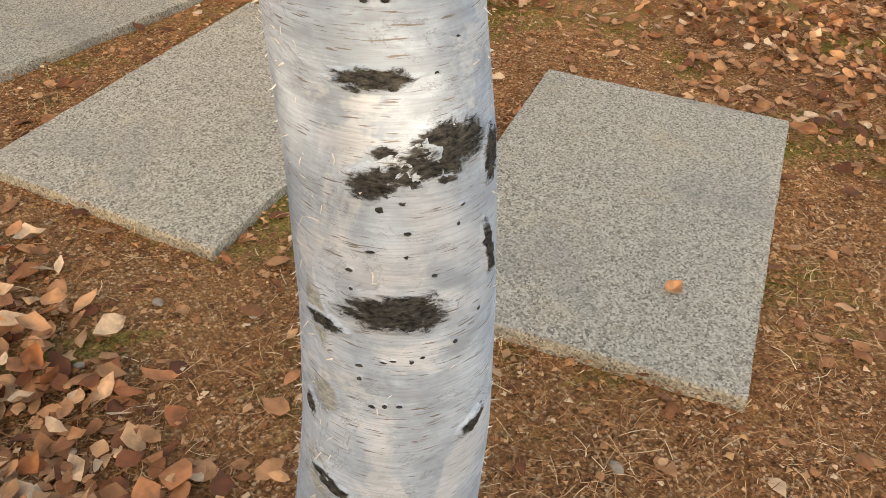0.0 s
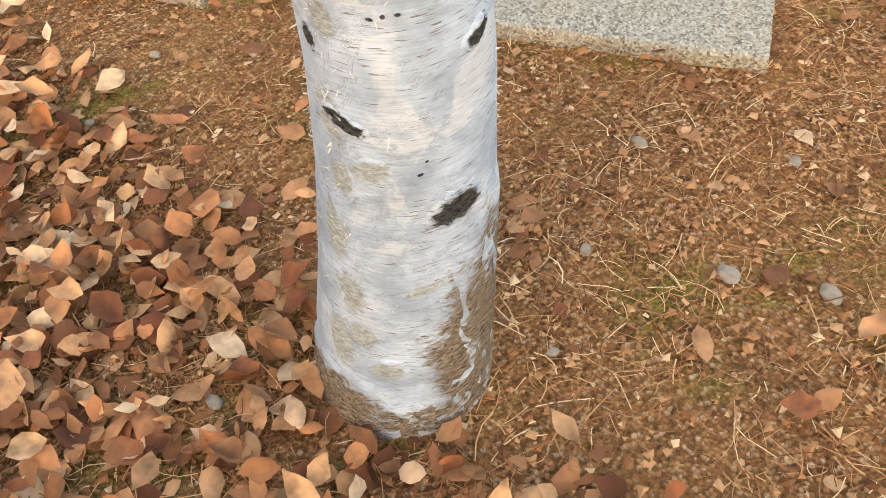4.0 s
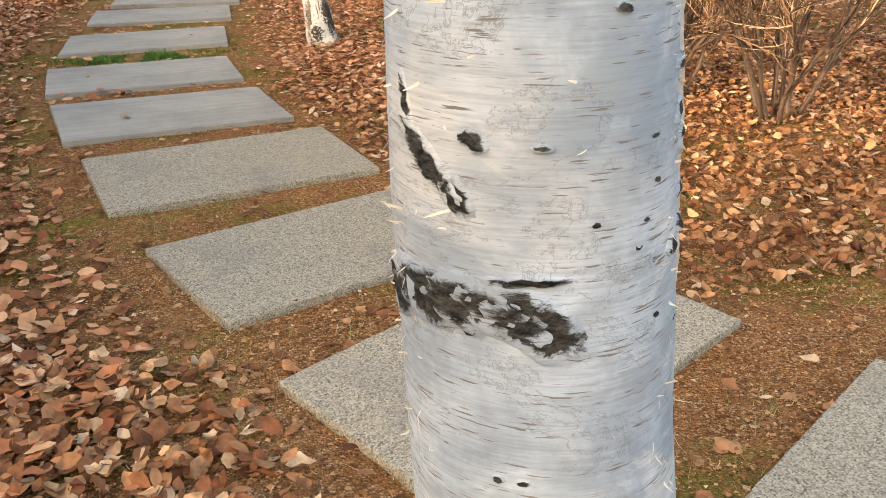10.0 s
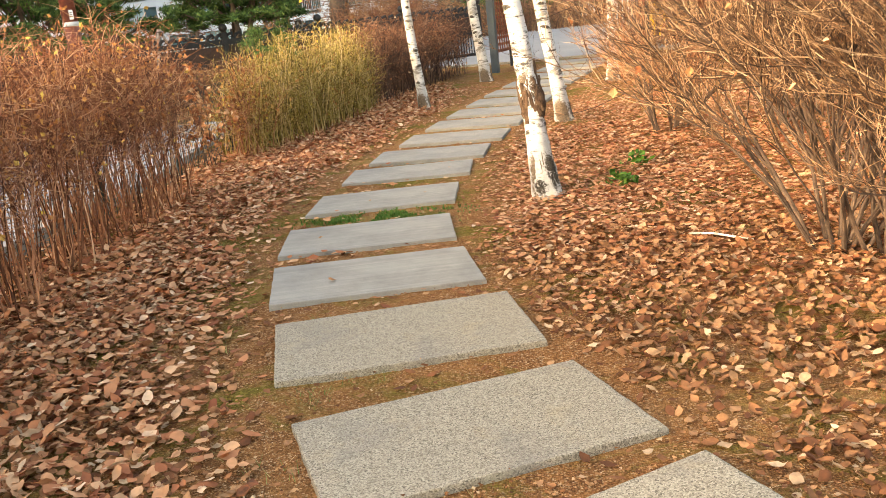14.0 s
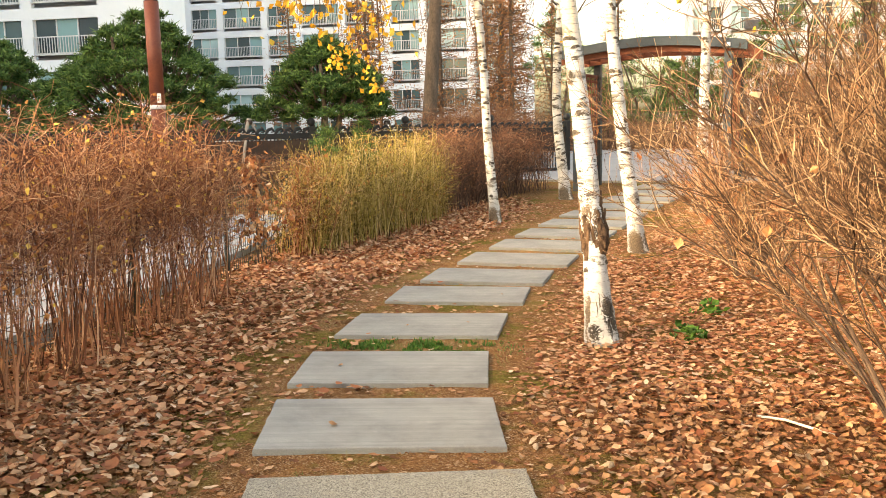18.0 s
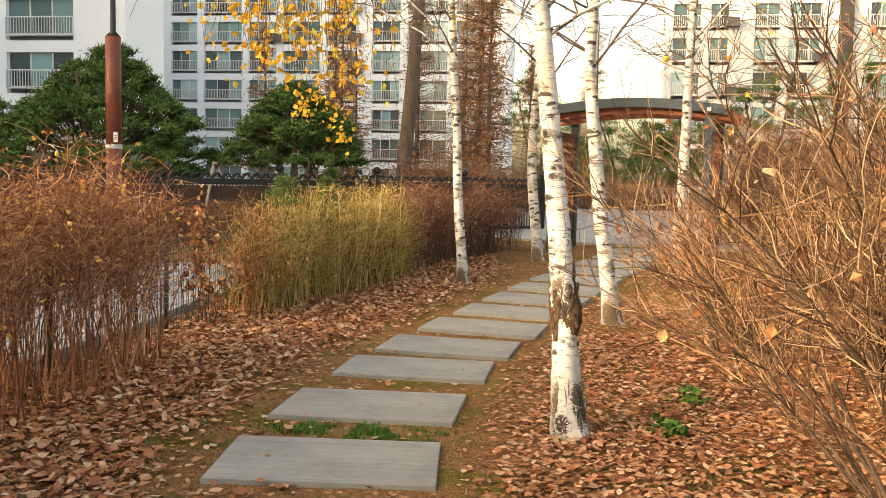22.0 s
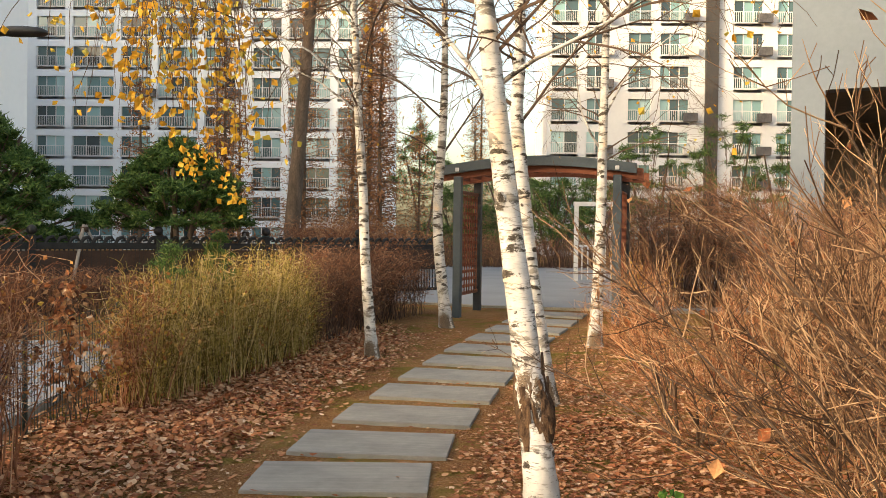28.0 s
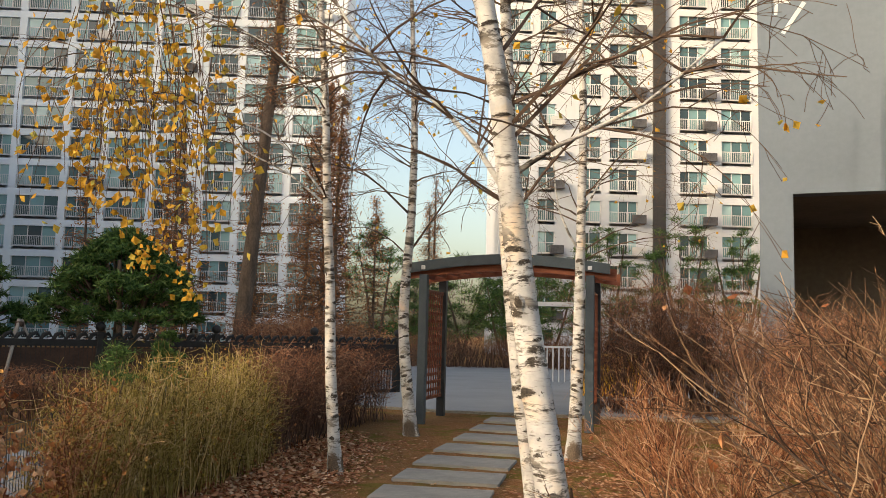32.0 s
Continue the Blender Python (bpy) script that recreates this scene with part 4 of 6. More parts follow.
# ---- hedges ----
def hedge(front, back_off, height, count, mat, tip_mat, label, seed, wander=0.2, twig=0.35, leaf=None, tip_share=0.4, thick=0.004, twigs=(4, 8), fork=0.3, fine=1.0, ragged=0.0):
    """Many crooked stems from the ground up, forking into a tangle of twigs that is clipped at the top."""
    r = random.Random(seed)
    x0, y0 = front[0]
    t = thing("hedge", (x0, y0, gz(x0, y0)), label, "hedge", "hedges along the garden")
    seg = [((b[0] - a[0]) ** 2 + (b[1] - a[1]) ** 2) ** 0.5 for a, b in zip(front[:-1], front[1:])]
    total = sum(seg)
    stems, tips, leaves = Geo(), Geo(), Geo()
    for i in range(count):
        s, k = r.uniform(0, total), 0
        while k < len(seg) - 1 and s > seg[k]:
            s -= seg[k]
            k += 1
        (ax, ay), (bx, by) = front[k], front[k + 1]
        f = min(s / seg[k], 1.0)
        nx, ny = -(by - ay) / seg[k], (bx - ax) / seg[k]
        q0 = r.random()
        back = q0 * back_off
        wx, wy = ax + (bx - ax) * f + nx * back, ay + (by - ay) * f + ny * back
        p = Vector((wx - x0, wy - y0, gz(wx, wy) - gz(x0, y0) - 0.02))
        dome = 1 - 0.28 * (abs(q0 - 0.5) * 2) ** 3
        h = height * r.uniform(0.72 - ragged, 1.02 + 0.4 * ragged) * dome * (0.95 + 0.12 * noise.noise((wx * 1.1, wy * 1.1, seed)))
        d = Vector((r.gauss(0, 0.16), r.gauss(0, 0.16), 1)).normalized()
        pts, rad, n = [p], [thick * r.choice((0.7, 0.9, 1.1, 1.5, 2.2))], 6
        for j in range(n):
            d = (d + Vector((r.gauss(0, wander), r.gauss(0, wander), 0.22))).normalized()
            pts.append(pts[-1] + d * h / n)
            rad.append(max(rad[0] * (1 - 0.14 * (j + 1)), 0.0018))
        stems.tube(pts, rad, 4, False)
        for m in range(r.randint(*twigs)):
            lo = fork * n
            at = r.uniform(lo, n)
            j = min(int(at), n - 1)
            q = pts[j].lerp(pts[j + 1], at - j)
            e = Vector((r.uniform(-1, 1), r.uniform(-1, 1), r.uniform(-0.2, 1.0))).normalized()
            ln = twig * r.uniform(0.35, 1.1)
            seq = [q]
            for w in range(3):
                e = (e + Vector((r.gauss(0, 0.4), r.gauss(0, 0.4), r.gauss(0.12, 0.35)))).normalized()
                c = seq[-1] + e * ln / 3
                if c.z > h * 1.04:
                    c.z = h * 1.04 - r.random() * 0.08
                seq.append(c)
            (tips if r.random() < tip_share + 0.45 * (q.z > h * 0.7) else stems).tube(seq, [0.0032 * fine, 0.0026 * fine, 0.002 * fine, 0.0014 * fine], 3, False)
            if leaf and r.random() < leaf[1]:
                leaf_quads(leaves, seq[-1], r.uniform(0.02, 0.05), r)
    tagged(put("stem_tangle", stems, mat, t), kind="stuff")
    tagged(put("twig_mass", tips, tip_mat, t), kind="stuff")
    if leaves.v:
        tagged(put("foliage", leaves, leaf[0], t), kind="stuff")
    return t


hedge([(-1.75, 1.4), (-1.9, 4.0), (-2.05, 6.0), (-2.13, 8.45)], 0.75, 1.82, 660, TWIG_BROWN, TWIG_TOP, "tall clipped hedge of bare brown stems with orange tips", 31, 0.13, 0.4, leaf=(HEDGE_LEAF, 0.2), thick=0.0042, twigs=(18, 28), fork=0.44, fine=0.72)
hedge([(-2.06, 10.5), (-1.95, 11.0), (-1.6, 12.2), (-1.3, 13.6), (-1.22, 14.4)], 0.62, 1.42, 1060, TWIG_GREEN, TWIG_GREEN, "low rounded hedge of green-yellow bare stems", 32, 0.13, 0.3, leaf=(HEDGE_LEAF, 0.08), tip_share=0.3, thick=0.0034, twigs=(8, 13), fork=0.2, fine=0.8, ragged=0.2)
hedge([(-2.06, 10.42), (-2.0, 10.7)], 0.45, 1.34, 36, TWIG_TOP, TWIG_TOP, "clump of bare stems with golden brown leaves at the hedge end", 37, 0.2, 0.34, leaf=(HEDGE_LEAF, 0.75), thick=0.0034, twigs=(12, 18), fork=0.35, fine=0.8, ragged=0.2)
hedge([(-1.22, 14.4), (-0.95, 15.6), (-0.6, 17.2), (0.1, 18.9)], 1.0, 1.5, 800, TWIG_DARK, TWIG_BROWN, "dark bare hedge running up to the gate", 33, 0.2, 0.42, thick=0.005, twigs=(8, 13), leaf=(LITTER_RED, 0.08))


# ---- spreading bushes ----
def bush(where, label, seed, stems, length, flare, mat=TWIG_BUSH, thick=0.012, shoots=(19, 27), leaf_n=55, base_r=0.16, low=0.3, whip=(0.22, 0.55)):
    """Stems that fan out of one root like a vase, set with long straight shoots that fork into fine twigs."""
    r = random.Random(seed)
    t = thing("bush", where, label, "bush", "bare bushes of the garden")
    stout, g, tips = Geo(), Geo(), []
    roots = []
    for i in range(max(6, stems // 4)):
        a = 6.283 * (i + r.random()) / max(6, stems // 4)
        away = Vector((math.cos(a), math.sin(a), 0))
        lean = flare * r.uniform(0.12, 1.0) ** 0.7
        d = (away * lean * 0.7 + Vector((0, 0, 1))).normalized()
        pts = [away * r.uniform(0, base_r) + Vector((0, 0, -0.05))]
        for j in range(4):
            d = (d + Vector((r.gauss(0, 0.1), r.gauss(0, 0.1), r.gauss(0, 0.05)))).normalized()
            pts.append(pts[-1] + d * length * 0.11)
        stout.tube(pts, [thick * k for k in (1.5, 1.3, 1.15, 1.0, 0.7)], 7, False)
        roots.append((a, lean, pts))
    for i in range(stems):
        a, lean, trunk = roots[i % len(roots)]
        a += r.gauss(0, 0.45)
        lean = min(lean * r.uniform(0.7, 1.35), flare)
        away = Vector((math.cos(a), math.sin(a), 0))
        k = r.randint(1, 3)
        p = trunk[k]
        d = ((trunk[k + 1] - p).normalized() + away * lean * 0.5 + Vector((0, 0, 0.35))).normalized()
        ln = length * r.uniform(0.75, 1.08) * (1 - 0.1 * k)
        n = 8
        r0 = thick * r.uniform(0.4, 0.85)
        pts, rad = [p], [r0]
        for j in range(n):
            d = (d + away * lean * 0.07 + Vector((r.gauss(0, 0.13), r.gauss(0, 0.13), r.gauss(0, 0.09)))).normalized()
            pts.append(pts[-1] + d * ln / n)
            rad.append(max(r0 * (1 - 0.085 * (j + 1)), 0.003))
        stout.tube(pts, rad, 6, False)
        for m in range(r.randint(*shoots)):
            at = n * r.uniform(low, 1.0)
            j = min(int(at), n - 1)
            q = pts[j].lerp(pts[j + 1], at - j)
            e = ((pts[j + 1] - pts[j]).normalized() * 0.7 + away * 0.25 + Vector((r.gauss(0, 0.5), r.gauss(0, 0.5), r.gauss(0.22, 0.36)))).normalized()
            l2 = r.uniform(*whip) * (1.15 - 0.35 * at / n)
            seq = [q]
            for w in range(5):
                e = (e + Vector((r.gauss(0, 0.16), r.gauss(0, 0.16), r.gauss(0.06, 0.12)))).normalized()
                seq.append(seq[-1] + e * l2 / 5)
            w0 = min(rad[j] * 0.8, r.uniform(0.003, 0.0056))
            g.tube(seq, [w0, w0 * 0.9, w0 * 0.78, w0 * 0.64, w0 * 0.48, w0 * 0.3], 5, False)
            tips.append(seq[-1])
            for w in range(r.randint(3, 6)):
                k = r.randint(1, 4)
                f = (e * 0.8 + Vector((r.gauss(0, 0.5), r.gauss(0, 0.5), r.gauss(0.12, 0.45)))).normalized()
                l3 = l2 * r.uniform(0.22, 0.55)
                mid = seq[k] + f * l3 * 0.5 + Vector((r.gauss(0, 0.012), r.gauss(0, 0.012), 0.006))
                end = seq[k] + (f + Vector((0, 0, 0.12))) * l3
                g.tube([seq[k], mid, end], [w0 * 0.55, w0 * 0.42, 0.0011], 4, False)
                tips.append(end)
                if r.random() < 0.5:
                    h = (f + Vector((r.gauss(0, 0.6), r.gauss(0, 0.6), r.gauss(0.2, 0.4)))).normalized()
                    g.tube([mid, mid + h * l3 * 0.35], [w0 * 0.38, 0.001], 3, False)
    tagged(put("stem_tangle", stout, BRANCH, t, "stout dark crooked stems"), kind="stuff")
    tagged(put("twig_mass", g, mat, t), kind="stuff")
    if leaf_n:
        lg = Geo()
        for k in range(leaf_n):
            leaf_quads(lg, tips[r.randrange(len(tips))], r.uniform(0.03, 0.07), r)
        tagged(put("foliage", lg, LITTER, t, "curled brown leaves still hanging"), kind="stuff")
    return t


bush((2.64, 5.02, 0.0), "large spreading bush of bare tan twigs", 41, 44, 2.15, 0.8, thick=0.0095)
bush((2.88, 4.86, 0.0), "large spreading bush of bare tan twigs", 49, 44, 2.25, 0.85, thick=0.0095)
bush((3.3, 4.25, 0.0), "large spreading bush of bare tan twigs", 42, 36, 2.2, 0.9, thick=0.01)
bush((3.35, 7.3, 0.02), "tall spreading bush of bare tan twigs", 45, 36, 2.25, 0.7)
bush((3.7, 6.1, 0.0), "large spreading bush of bare tan twigs", 48, 34, 2.25, 0.85)
bush((2.55, 9.55, 0.04), "bare bush with reddish twig ends", 43, 34, 1.4, 0.9, TWIG_TOP, 0.011, whip=(0.2, 0.42), leaf_n=30, low=0.35)
bush((3.6, 9.3, 0.04), "bare bush with reddish twig ends", 44, 38, 1.45, 0.9, TWIG_TOP, 0.011, whip=(0.2, 0.42), leaf_n=20, low=0.35)
bush((4.7, 8.2, 0.02), "bare bush with reddish twig ends", 46, 30, 1.65, 0.85, TWIG_TOP, 0.012, whip=(0.25, 0.5), leaf_n=20)
bush((4.9, 9.9, 0.04), "bare bush with reddish twig ends", 47, 30, 1.5, 0.9, TWIG_TOP, 0.012, whip=(0.25, 0.5), leaf_n=20)


# ---- gate ----
def build_gate():
    t = thing("garden_gate", (0.67, 18.4, 0.23), "blue-grey steel arched gate with red wooden lattice sides", "gate", rz=-17)
    W, D, H = 2.84, 1.35, 2.55
    for x in (0, W):
        for y in (0, D):
            part("post", moved(bevelled(0.14, 0.14, H, 0.008), x, y, H / 2), GATE_STEEL if y == 0 else GATE_DARK, t, "blue-grey steel post" if y == 0 else "dark steel post")
        part("lattice_rail", moved(bevelled(0.05, D, 0.06, 0.004), x, D / 2, 0.42), GATE_WOOD, t)
        part("lattice_rail", moved(bevelled(0.05, D, 0.06, 0.004), x, D / 2, 2.28), GATE_WOOD, t)
        for k in range(13):
            part("slat", moved(bevelled(0.028, D - 0.14, 0.055, 0.003), x, D / 2, 0.55 + k * 0.135), GATE_WOOD, t)
        for k in range(7):
            part("lattice_bar", moved(bevelled(0.02, 0.025, 1.86, 0.002), x + 0.026, 0.2 + k * 0.16, 1.35), GATE_WOOD, t)
    for y, m in ((-0.02, GATE_STEEL), (D + 0.02, GATE_STEEL)):
        g = Geo()
        n = 24
        x0, x1 = -0.32, W + 0.32
        ring = []
        for i in range(n + 1):
            s = i / n
            z = H + 0.02 + 0.16 * math.sin(math.pi * s)
            ring.append([(x0 + (x1 - x0) * s, y + dy, z + dz) for dy, dz in ((-0.045, 0), (0.045, 0), (0.045, 0.17), (-0.045, 0.17))])
        for q in ring:
            g.v.extend(q)
        for i in range(n):
            for k in range(4):
                a, b = i * 4 + k, i * 4 + (k + 1) % 4
                g.f.append((a, b, b + 4, a + 4))
        g.f += [(3, 2, 1, 0), tuple(n * 4 + k for k in range(4))]
        put("arched_beam", g, m, t, "arched blue-grey beam")
        for x in (-0.0, W):
            part("bolt_cap", moved(bevelled(0.07, 0.03, 0.07, 0.012), x, y - 0.06, H + 0.12), WHITE_STEEL, t)
    for y in (0.1, D - 0.1):
        g = Geo()
        n = 24
        for i in range(n + 1):
            s = i / n
            z = H - 0.09 + 0.16 * math.sin(math.pi * s)
            g.v.extend([(-0.42 + (W + 0.84) * s, y + dy, z + dz) for dy, dz in ((-0.03, 0), (0.03, 0), (0.03, 0.2), (-0.03, 0.2))])
        for i in range(n):
            for k in range(4):
                a, b = i * 4 + k, i * 4 + (k + 1) % 4
                g.f.append((a, b, b + 4, a + 4))
        g.f += [(3, 2, 1, 0), tuple(n * 4 + k for k in range(4))]
        put("arched_board", g, GATE_WOOD, t, "red-brown arched board")
    for k in range(15):
        s = (k + 0.5) / 15
        part("rafter", moved(bevelled(0.05, D - 0.3, 0.09, 0.006), -0.26 + (W + 0.52) * s, D / 2, H + 0.02 + 0.16 * math.sin(math.pi * s)), GATE_WOOD, t)


build_gate()


# ---- lamp ----
def build_lamp():
    t = thing("street_lamp", (-6.1, 14.5, 0.1), "red-brown street lamp with a dark arm and oval head", "street lamp")
    put("lower_pole", Geo().tube([(0, 0, 0), (0, 0, 1.84)], 0.118, 16), POLE_RED, t, "", True)
    put("band", Geo().tube([(0, 0, 1.84), (0, 0, 1.91)], 0.126, 16), WHITE_STEEL, t, "white band round the pole", True)
    put("pole", Geo().tube([(0, 0, 1.91), (0, 0, 3.58)], 0.118, 16), POLE_RED, t, "", True)
    part("notice", moved(bevelled(0.07, 0.012, 0.15, 0.003), 0.085, -0.098, 2.02), WHITE_STEEL, t, "small white notice")
    for k in range(3):
        part("notice_line", moved(bevelled(0.045, 0.004, 0.012, 0), 0.085, -0.1045, 2.05 - k * 0.03), BLACK_IRON, t)
    put("upper_pole", Geo().tube([(0, 0, 3.58), (0, 0, 3.66), (0, 0, 4.36)], [0.118, 0.045, 0.04], 12), GATE_DARK, t, "", True)
    put("arm", Geo().tube([(-0.1, 0, 4.18), (0.2, 0, 4.26), (0.6, 0, 4.28)], [0.03, 0.028, 0.024], 8), GATE_DARK, t, "", True)
    g = Geo()
    n = 16
    prof = [(0.42, 0.035), (0.5, 0.075), (0.65, 0.1), (0.85, 0.1), (1.05, 0.08), (1.14, 0.03)]
    for x, r in prof:
        for k in range(n):
            a = 2 * math.pi * k / n
            s = math.sin(a)
            g.v.append((x, math.cos(a) * r * 1.5, 4.3 + s * r * (0.9 if s > 0 else 0.5)))
    for i in range(len(prof) - 1):
        for k in range(n):
            a, b = i * n + k, i * n + (k + 1) % n
            g.f.append((a, b, b + n, a + n))
    g.f += [tuple(reversed(range(n))), tuple((len(prof) - 1) * n + k for k in range(n))]
    put("lamp_head", g, GATE_DARK, t, "dark oval lamp head", True)


build_lamp()


# ---- iron fence ----
def build_fence():
    a, b = Vector((-11.5, 16.4, 0.1)), Vector((0.2, 25.5, 0.15))
    t = thing("iron_fence", tuple(a), "low black iron fence with round post heads and leaf-shaped crests", "fence")
    d = b - a
    L = d.length
    u = d.normalized()
    ang = math.atan2(u.y, u.x)
    turn = Matrix.Rotation(ang, 4, "Z")

    def placed(name, bm, along, z, mat):
        ob = part(name, bm, mat, t)
        ob.matrix_basis = Matrix.Translation(u * along + Vector((0, 0, z))) @ turn
        return ob

    n = 6
    for k in range(n + 1):
        s = L * k / n
        placed("post", bevelled(0.13, 0.13, 1.52, 0.01), s, 0.76, BLACK_IRON)
        bm = bmesh.new()
        bmesh.ops.create_uvsphere(bm, u_segments=12, v_segments=8, radius=0.1)
        placed("post_head", bm, s, 1.62, BLACK_IRON)
    for z, h in ((1.30, 0.13), (0.22, 0.08), (0.8, 0.05)):
        placed("rail", bevelled(L, 0.07, h, 0.006), L / 2, z, BLACK_IRON)
    for k in range(n):
        placed("panel", bevelled(L / n - 0.14, 0.03, 0.5, 0.004), L * (k + 0.5) / n, 0.96, FENCE_BOARD)
    crest = None
    m = 66
    for k in range(m):
        s = L * (k + 0.5) / m
        g = Geo()
        pts = [Vector((-0.1, 0, 0.0)), Vector((-0.04, 0, 0.1)), Vector((0.05, 0, 0.13)), Vector((0.1, 0, 0.06)), Vector((0.02, 0, 0.05))]
        g.tube(pts, [0.03, 0.042, 0.04, 0.03, 0.016], 6)
        if crest is None:
            crest = g.mesh("crest", BLACK_IRON)
        ob = new("crest", crest)
        ob.parent = t
        ob.matrix_basis = Matrix.Translation(u * s + Vector((0, 0, 1.355))) @ turn
    bars = None
    for k in range(170):
        s = L * (k + 0.5) / 170
        if bars is None:
            bars = Geo().tube([(0, 0, 0.22), (0, 0, 1.32)], 0.017, 5).mesh("bar", BLACK_IRON)
        ob = new("bar", bars)
        ob.parent = t
        ob.matrix_basis = Matrix.Translation(u * s) @ turn


build_fence()


# ---- wire fence behind the hedges ----
def build_wire_fence():
    t = thing("wire_fence", (-2.72, 2.0, gz(0, 2.0)), "low dark welded wire fence behind the hedges", "fence")
    L, H = 13.0, 0.95
    for k in range(8):
        put("post", Geo().tube([(0, L * k / 7, -0.1), (0, L * k / 7, H + 0.05)], 0.02, 8), MESH_WIRE, t, "", True)
    g = Geo()
    for k in range(9):
        z = 0.06 + (H - 0.08) * k / 8
        g.tube([(0, 0, z), (0, L, z + 0.05)], 0.0038, 4)
    for k in range(int(L / 0.055)):
        g.tube([(0, k * 0.055, 0.03), (0, k * 0.055, H)], 0.0032, 3, False)
    tagged(put("wire_grid", g, MESH_WIRE, t), kind="stuff")


build_wire_fence()


def build_stakes(x, y, h, spread_r):
    t = thing("tree_stakes", (x, y, 0.1), "weathered wooden tripod stakes propping the pine", "tree stake", "stakes under the pines")
    for k in range(3):
        a = 2.1 * k + 0.5
        put("stake", Geo().tube([(math.cos(a) * spread_r, math.sin(a) * spread_r, 0), (math.cos(a) * 0.02, math.sin(a) * 0.02, h)], 0.035, 8), STAKE, t, "", True)
    put("tie", Geo().tube([(0, 0, h - 0.14), (0, 0, h - 0.04)], 0.085, 10), BRANCH, t, "", True)


build_stakes(-6.9, 20.2, 1.75, 0.75)
build_stakes(-9.4, 19.6, 1.7, 0.75)
build_stakes(-4.4, 23.4, 1.7, 0.7)


# ---- pines ----
def pine(where, label, seed, height, crown_r, crown_z, clumps, stems=4, needle=0.15, per=190, flat=0.6, trunk_r=0.10, wide=0.016):
    r = random.Random(seed)
    t = thing("pine_tree", where, label, "tree", "dark green pines")
    g, needles = Geo(), Geo()
    for s in range(stems):
        a = 6.28 * s / stems + r.uniform(-0.4, 0.4)
        top = Vector((math.cos(a) * crown_r * 0.45, math.sin(a) * crown_r * 0.45, height * 0.8))
        mid = top * 0.45 + Vector((r.uniform(-0.2, 0.2), r.uniform(-0.2, 0.2), 0.15))
        line = smooth_line([Vector((0, 0, -0.1)), mid, top], 0.3)
        g.tube(line, [trunk_r * (1 - 0.7 * k / len(line)) for k in range(len(line))], 7)
    for c in range(clumps):
        a, q = r.uniform(0, 6.28), r.random() ** 0.5
        zz = r.uniform(0, 1)
        rr = crown_r * math.sqrt(max(0.05, 1 - (zz * 0.95) ** 2)) * q
        p = Vector((math.cos(a) * rr, math.sin(a) * rr, crown_z + (height - crown_z) * zz * (1 - 0.35 * q * q)))
        g.tube([p * 0.75 + Vector((0, 0, (crown_z - 0.3) * 0.25)), p], [trunk_r * 0.2, trunk_r * 0.08], 4, False)
        size = needle * r.uniform(0.8, 1.3) * 2.2
        for k in range(per):
            d = Vector((r.gauss(0, 1), r.gauss(0, 1), r.gauss(0.35, 0.7))).normalized()
            o = p + Vector((r.gauss(0, 0.5), r.gauss(0, 0.5), r.gauss(0, 0.35) * flat)) * size * 0.52
            e = o + d * needle * r.uniform(0.7, 1.2)
            w = d.cross(Vector((r.uniform(-1, 1), r.uniform(-1, 1), r.uniform(-1, 1)))).normalized() * wide
            needles.add([tuple(o - w), tuple(o + w), tuple(e)], [(0, 1, 2)])
    put("trunk", g, PINE_BARK, t, "several dark leaning stems", True)
    put("needle_crown", needles, PINE, t, "dense dark green needles")
    return t


pine((-5.6, 22.0, 0.1), "rounded dark green garden pine with many stems", 51, 3.75, 1.75, 1.75, 210)
pine((-9.9, 21.0, 0.1), "broad dark green garden pine behind the hedge", 52, 4.6, 2.6, 1.3, 380)
pine((-15.0, 22.0, 0.1), "broad dark green garden pine behind the hedge", 56, 4.4, 2.6, 1.2, 260)
pine((-1.2, 46.5, 0.1), "tall open pine beyond the plaza", 53, 7.6, 1.9, 3.6, 60, 2, 0.25, 90)
pine((3.4, 49.0, 0.1), "dark pine beyond the plaza", 54, 6.2, 2.8, 2.0, 120, 2, 0.3, 60)
pine((8.0, 50.0, 0.1), "dark pine beyond the plaza", 55, 6.0, 3.2, 1.8, 130, 2, 0.3, 60)
pine((5.6, 47.5, 0.1), "dark pine beyond the plaza", 58, 5.2, 2.6, 1.2, 130, 2, 0.3, 60)
pine((0.6, 48.5, 0.1), "dark pine beyond the plaza", 59, 4.8, 2.4, 1.0, 120, 2, 0.3, 60)
pine((9.6, 44.0, 0.2), "open green pine in front of the apartment block", 96, 7.4, 2.3, 2.6, 60, 2, 0.25, 90)
pine((13.0, 43.0, 0.2), "open green pine in front of the apartment block", 97, 7.8, 2.4, 2.8, 60, 2, 0.25, 90)
pine((16.6, 45.0, 0.2), "open green pine in front of the apartment block", 98, 7.2, 2.4, 2.4, 60, 2, 0.25, 90)
pine((-2.9, 15.6, 0.1), "small upright dark green yew beside the hedge", 60, 1.75, 0.42, 0.25, 90, 2, 0.06, 150, 0.6, 0.02, 0.006)
pine((-2.2, 11.3, gz(0, 11.3)), "young green pine growing through the hedge", 66, 1.5, 0.2, 1.2, 16, 1, 0.08, 80, 0.6, 0.012, 0.003)


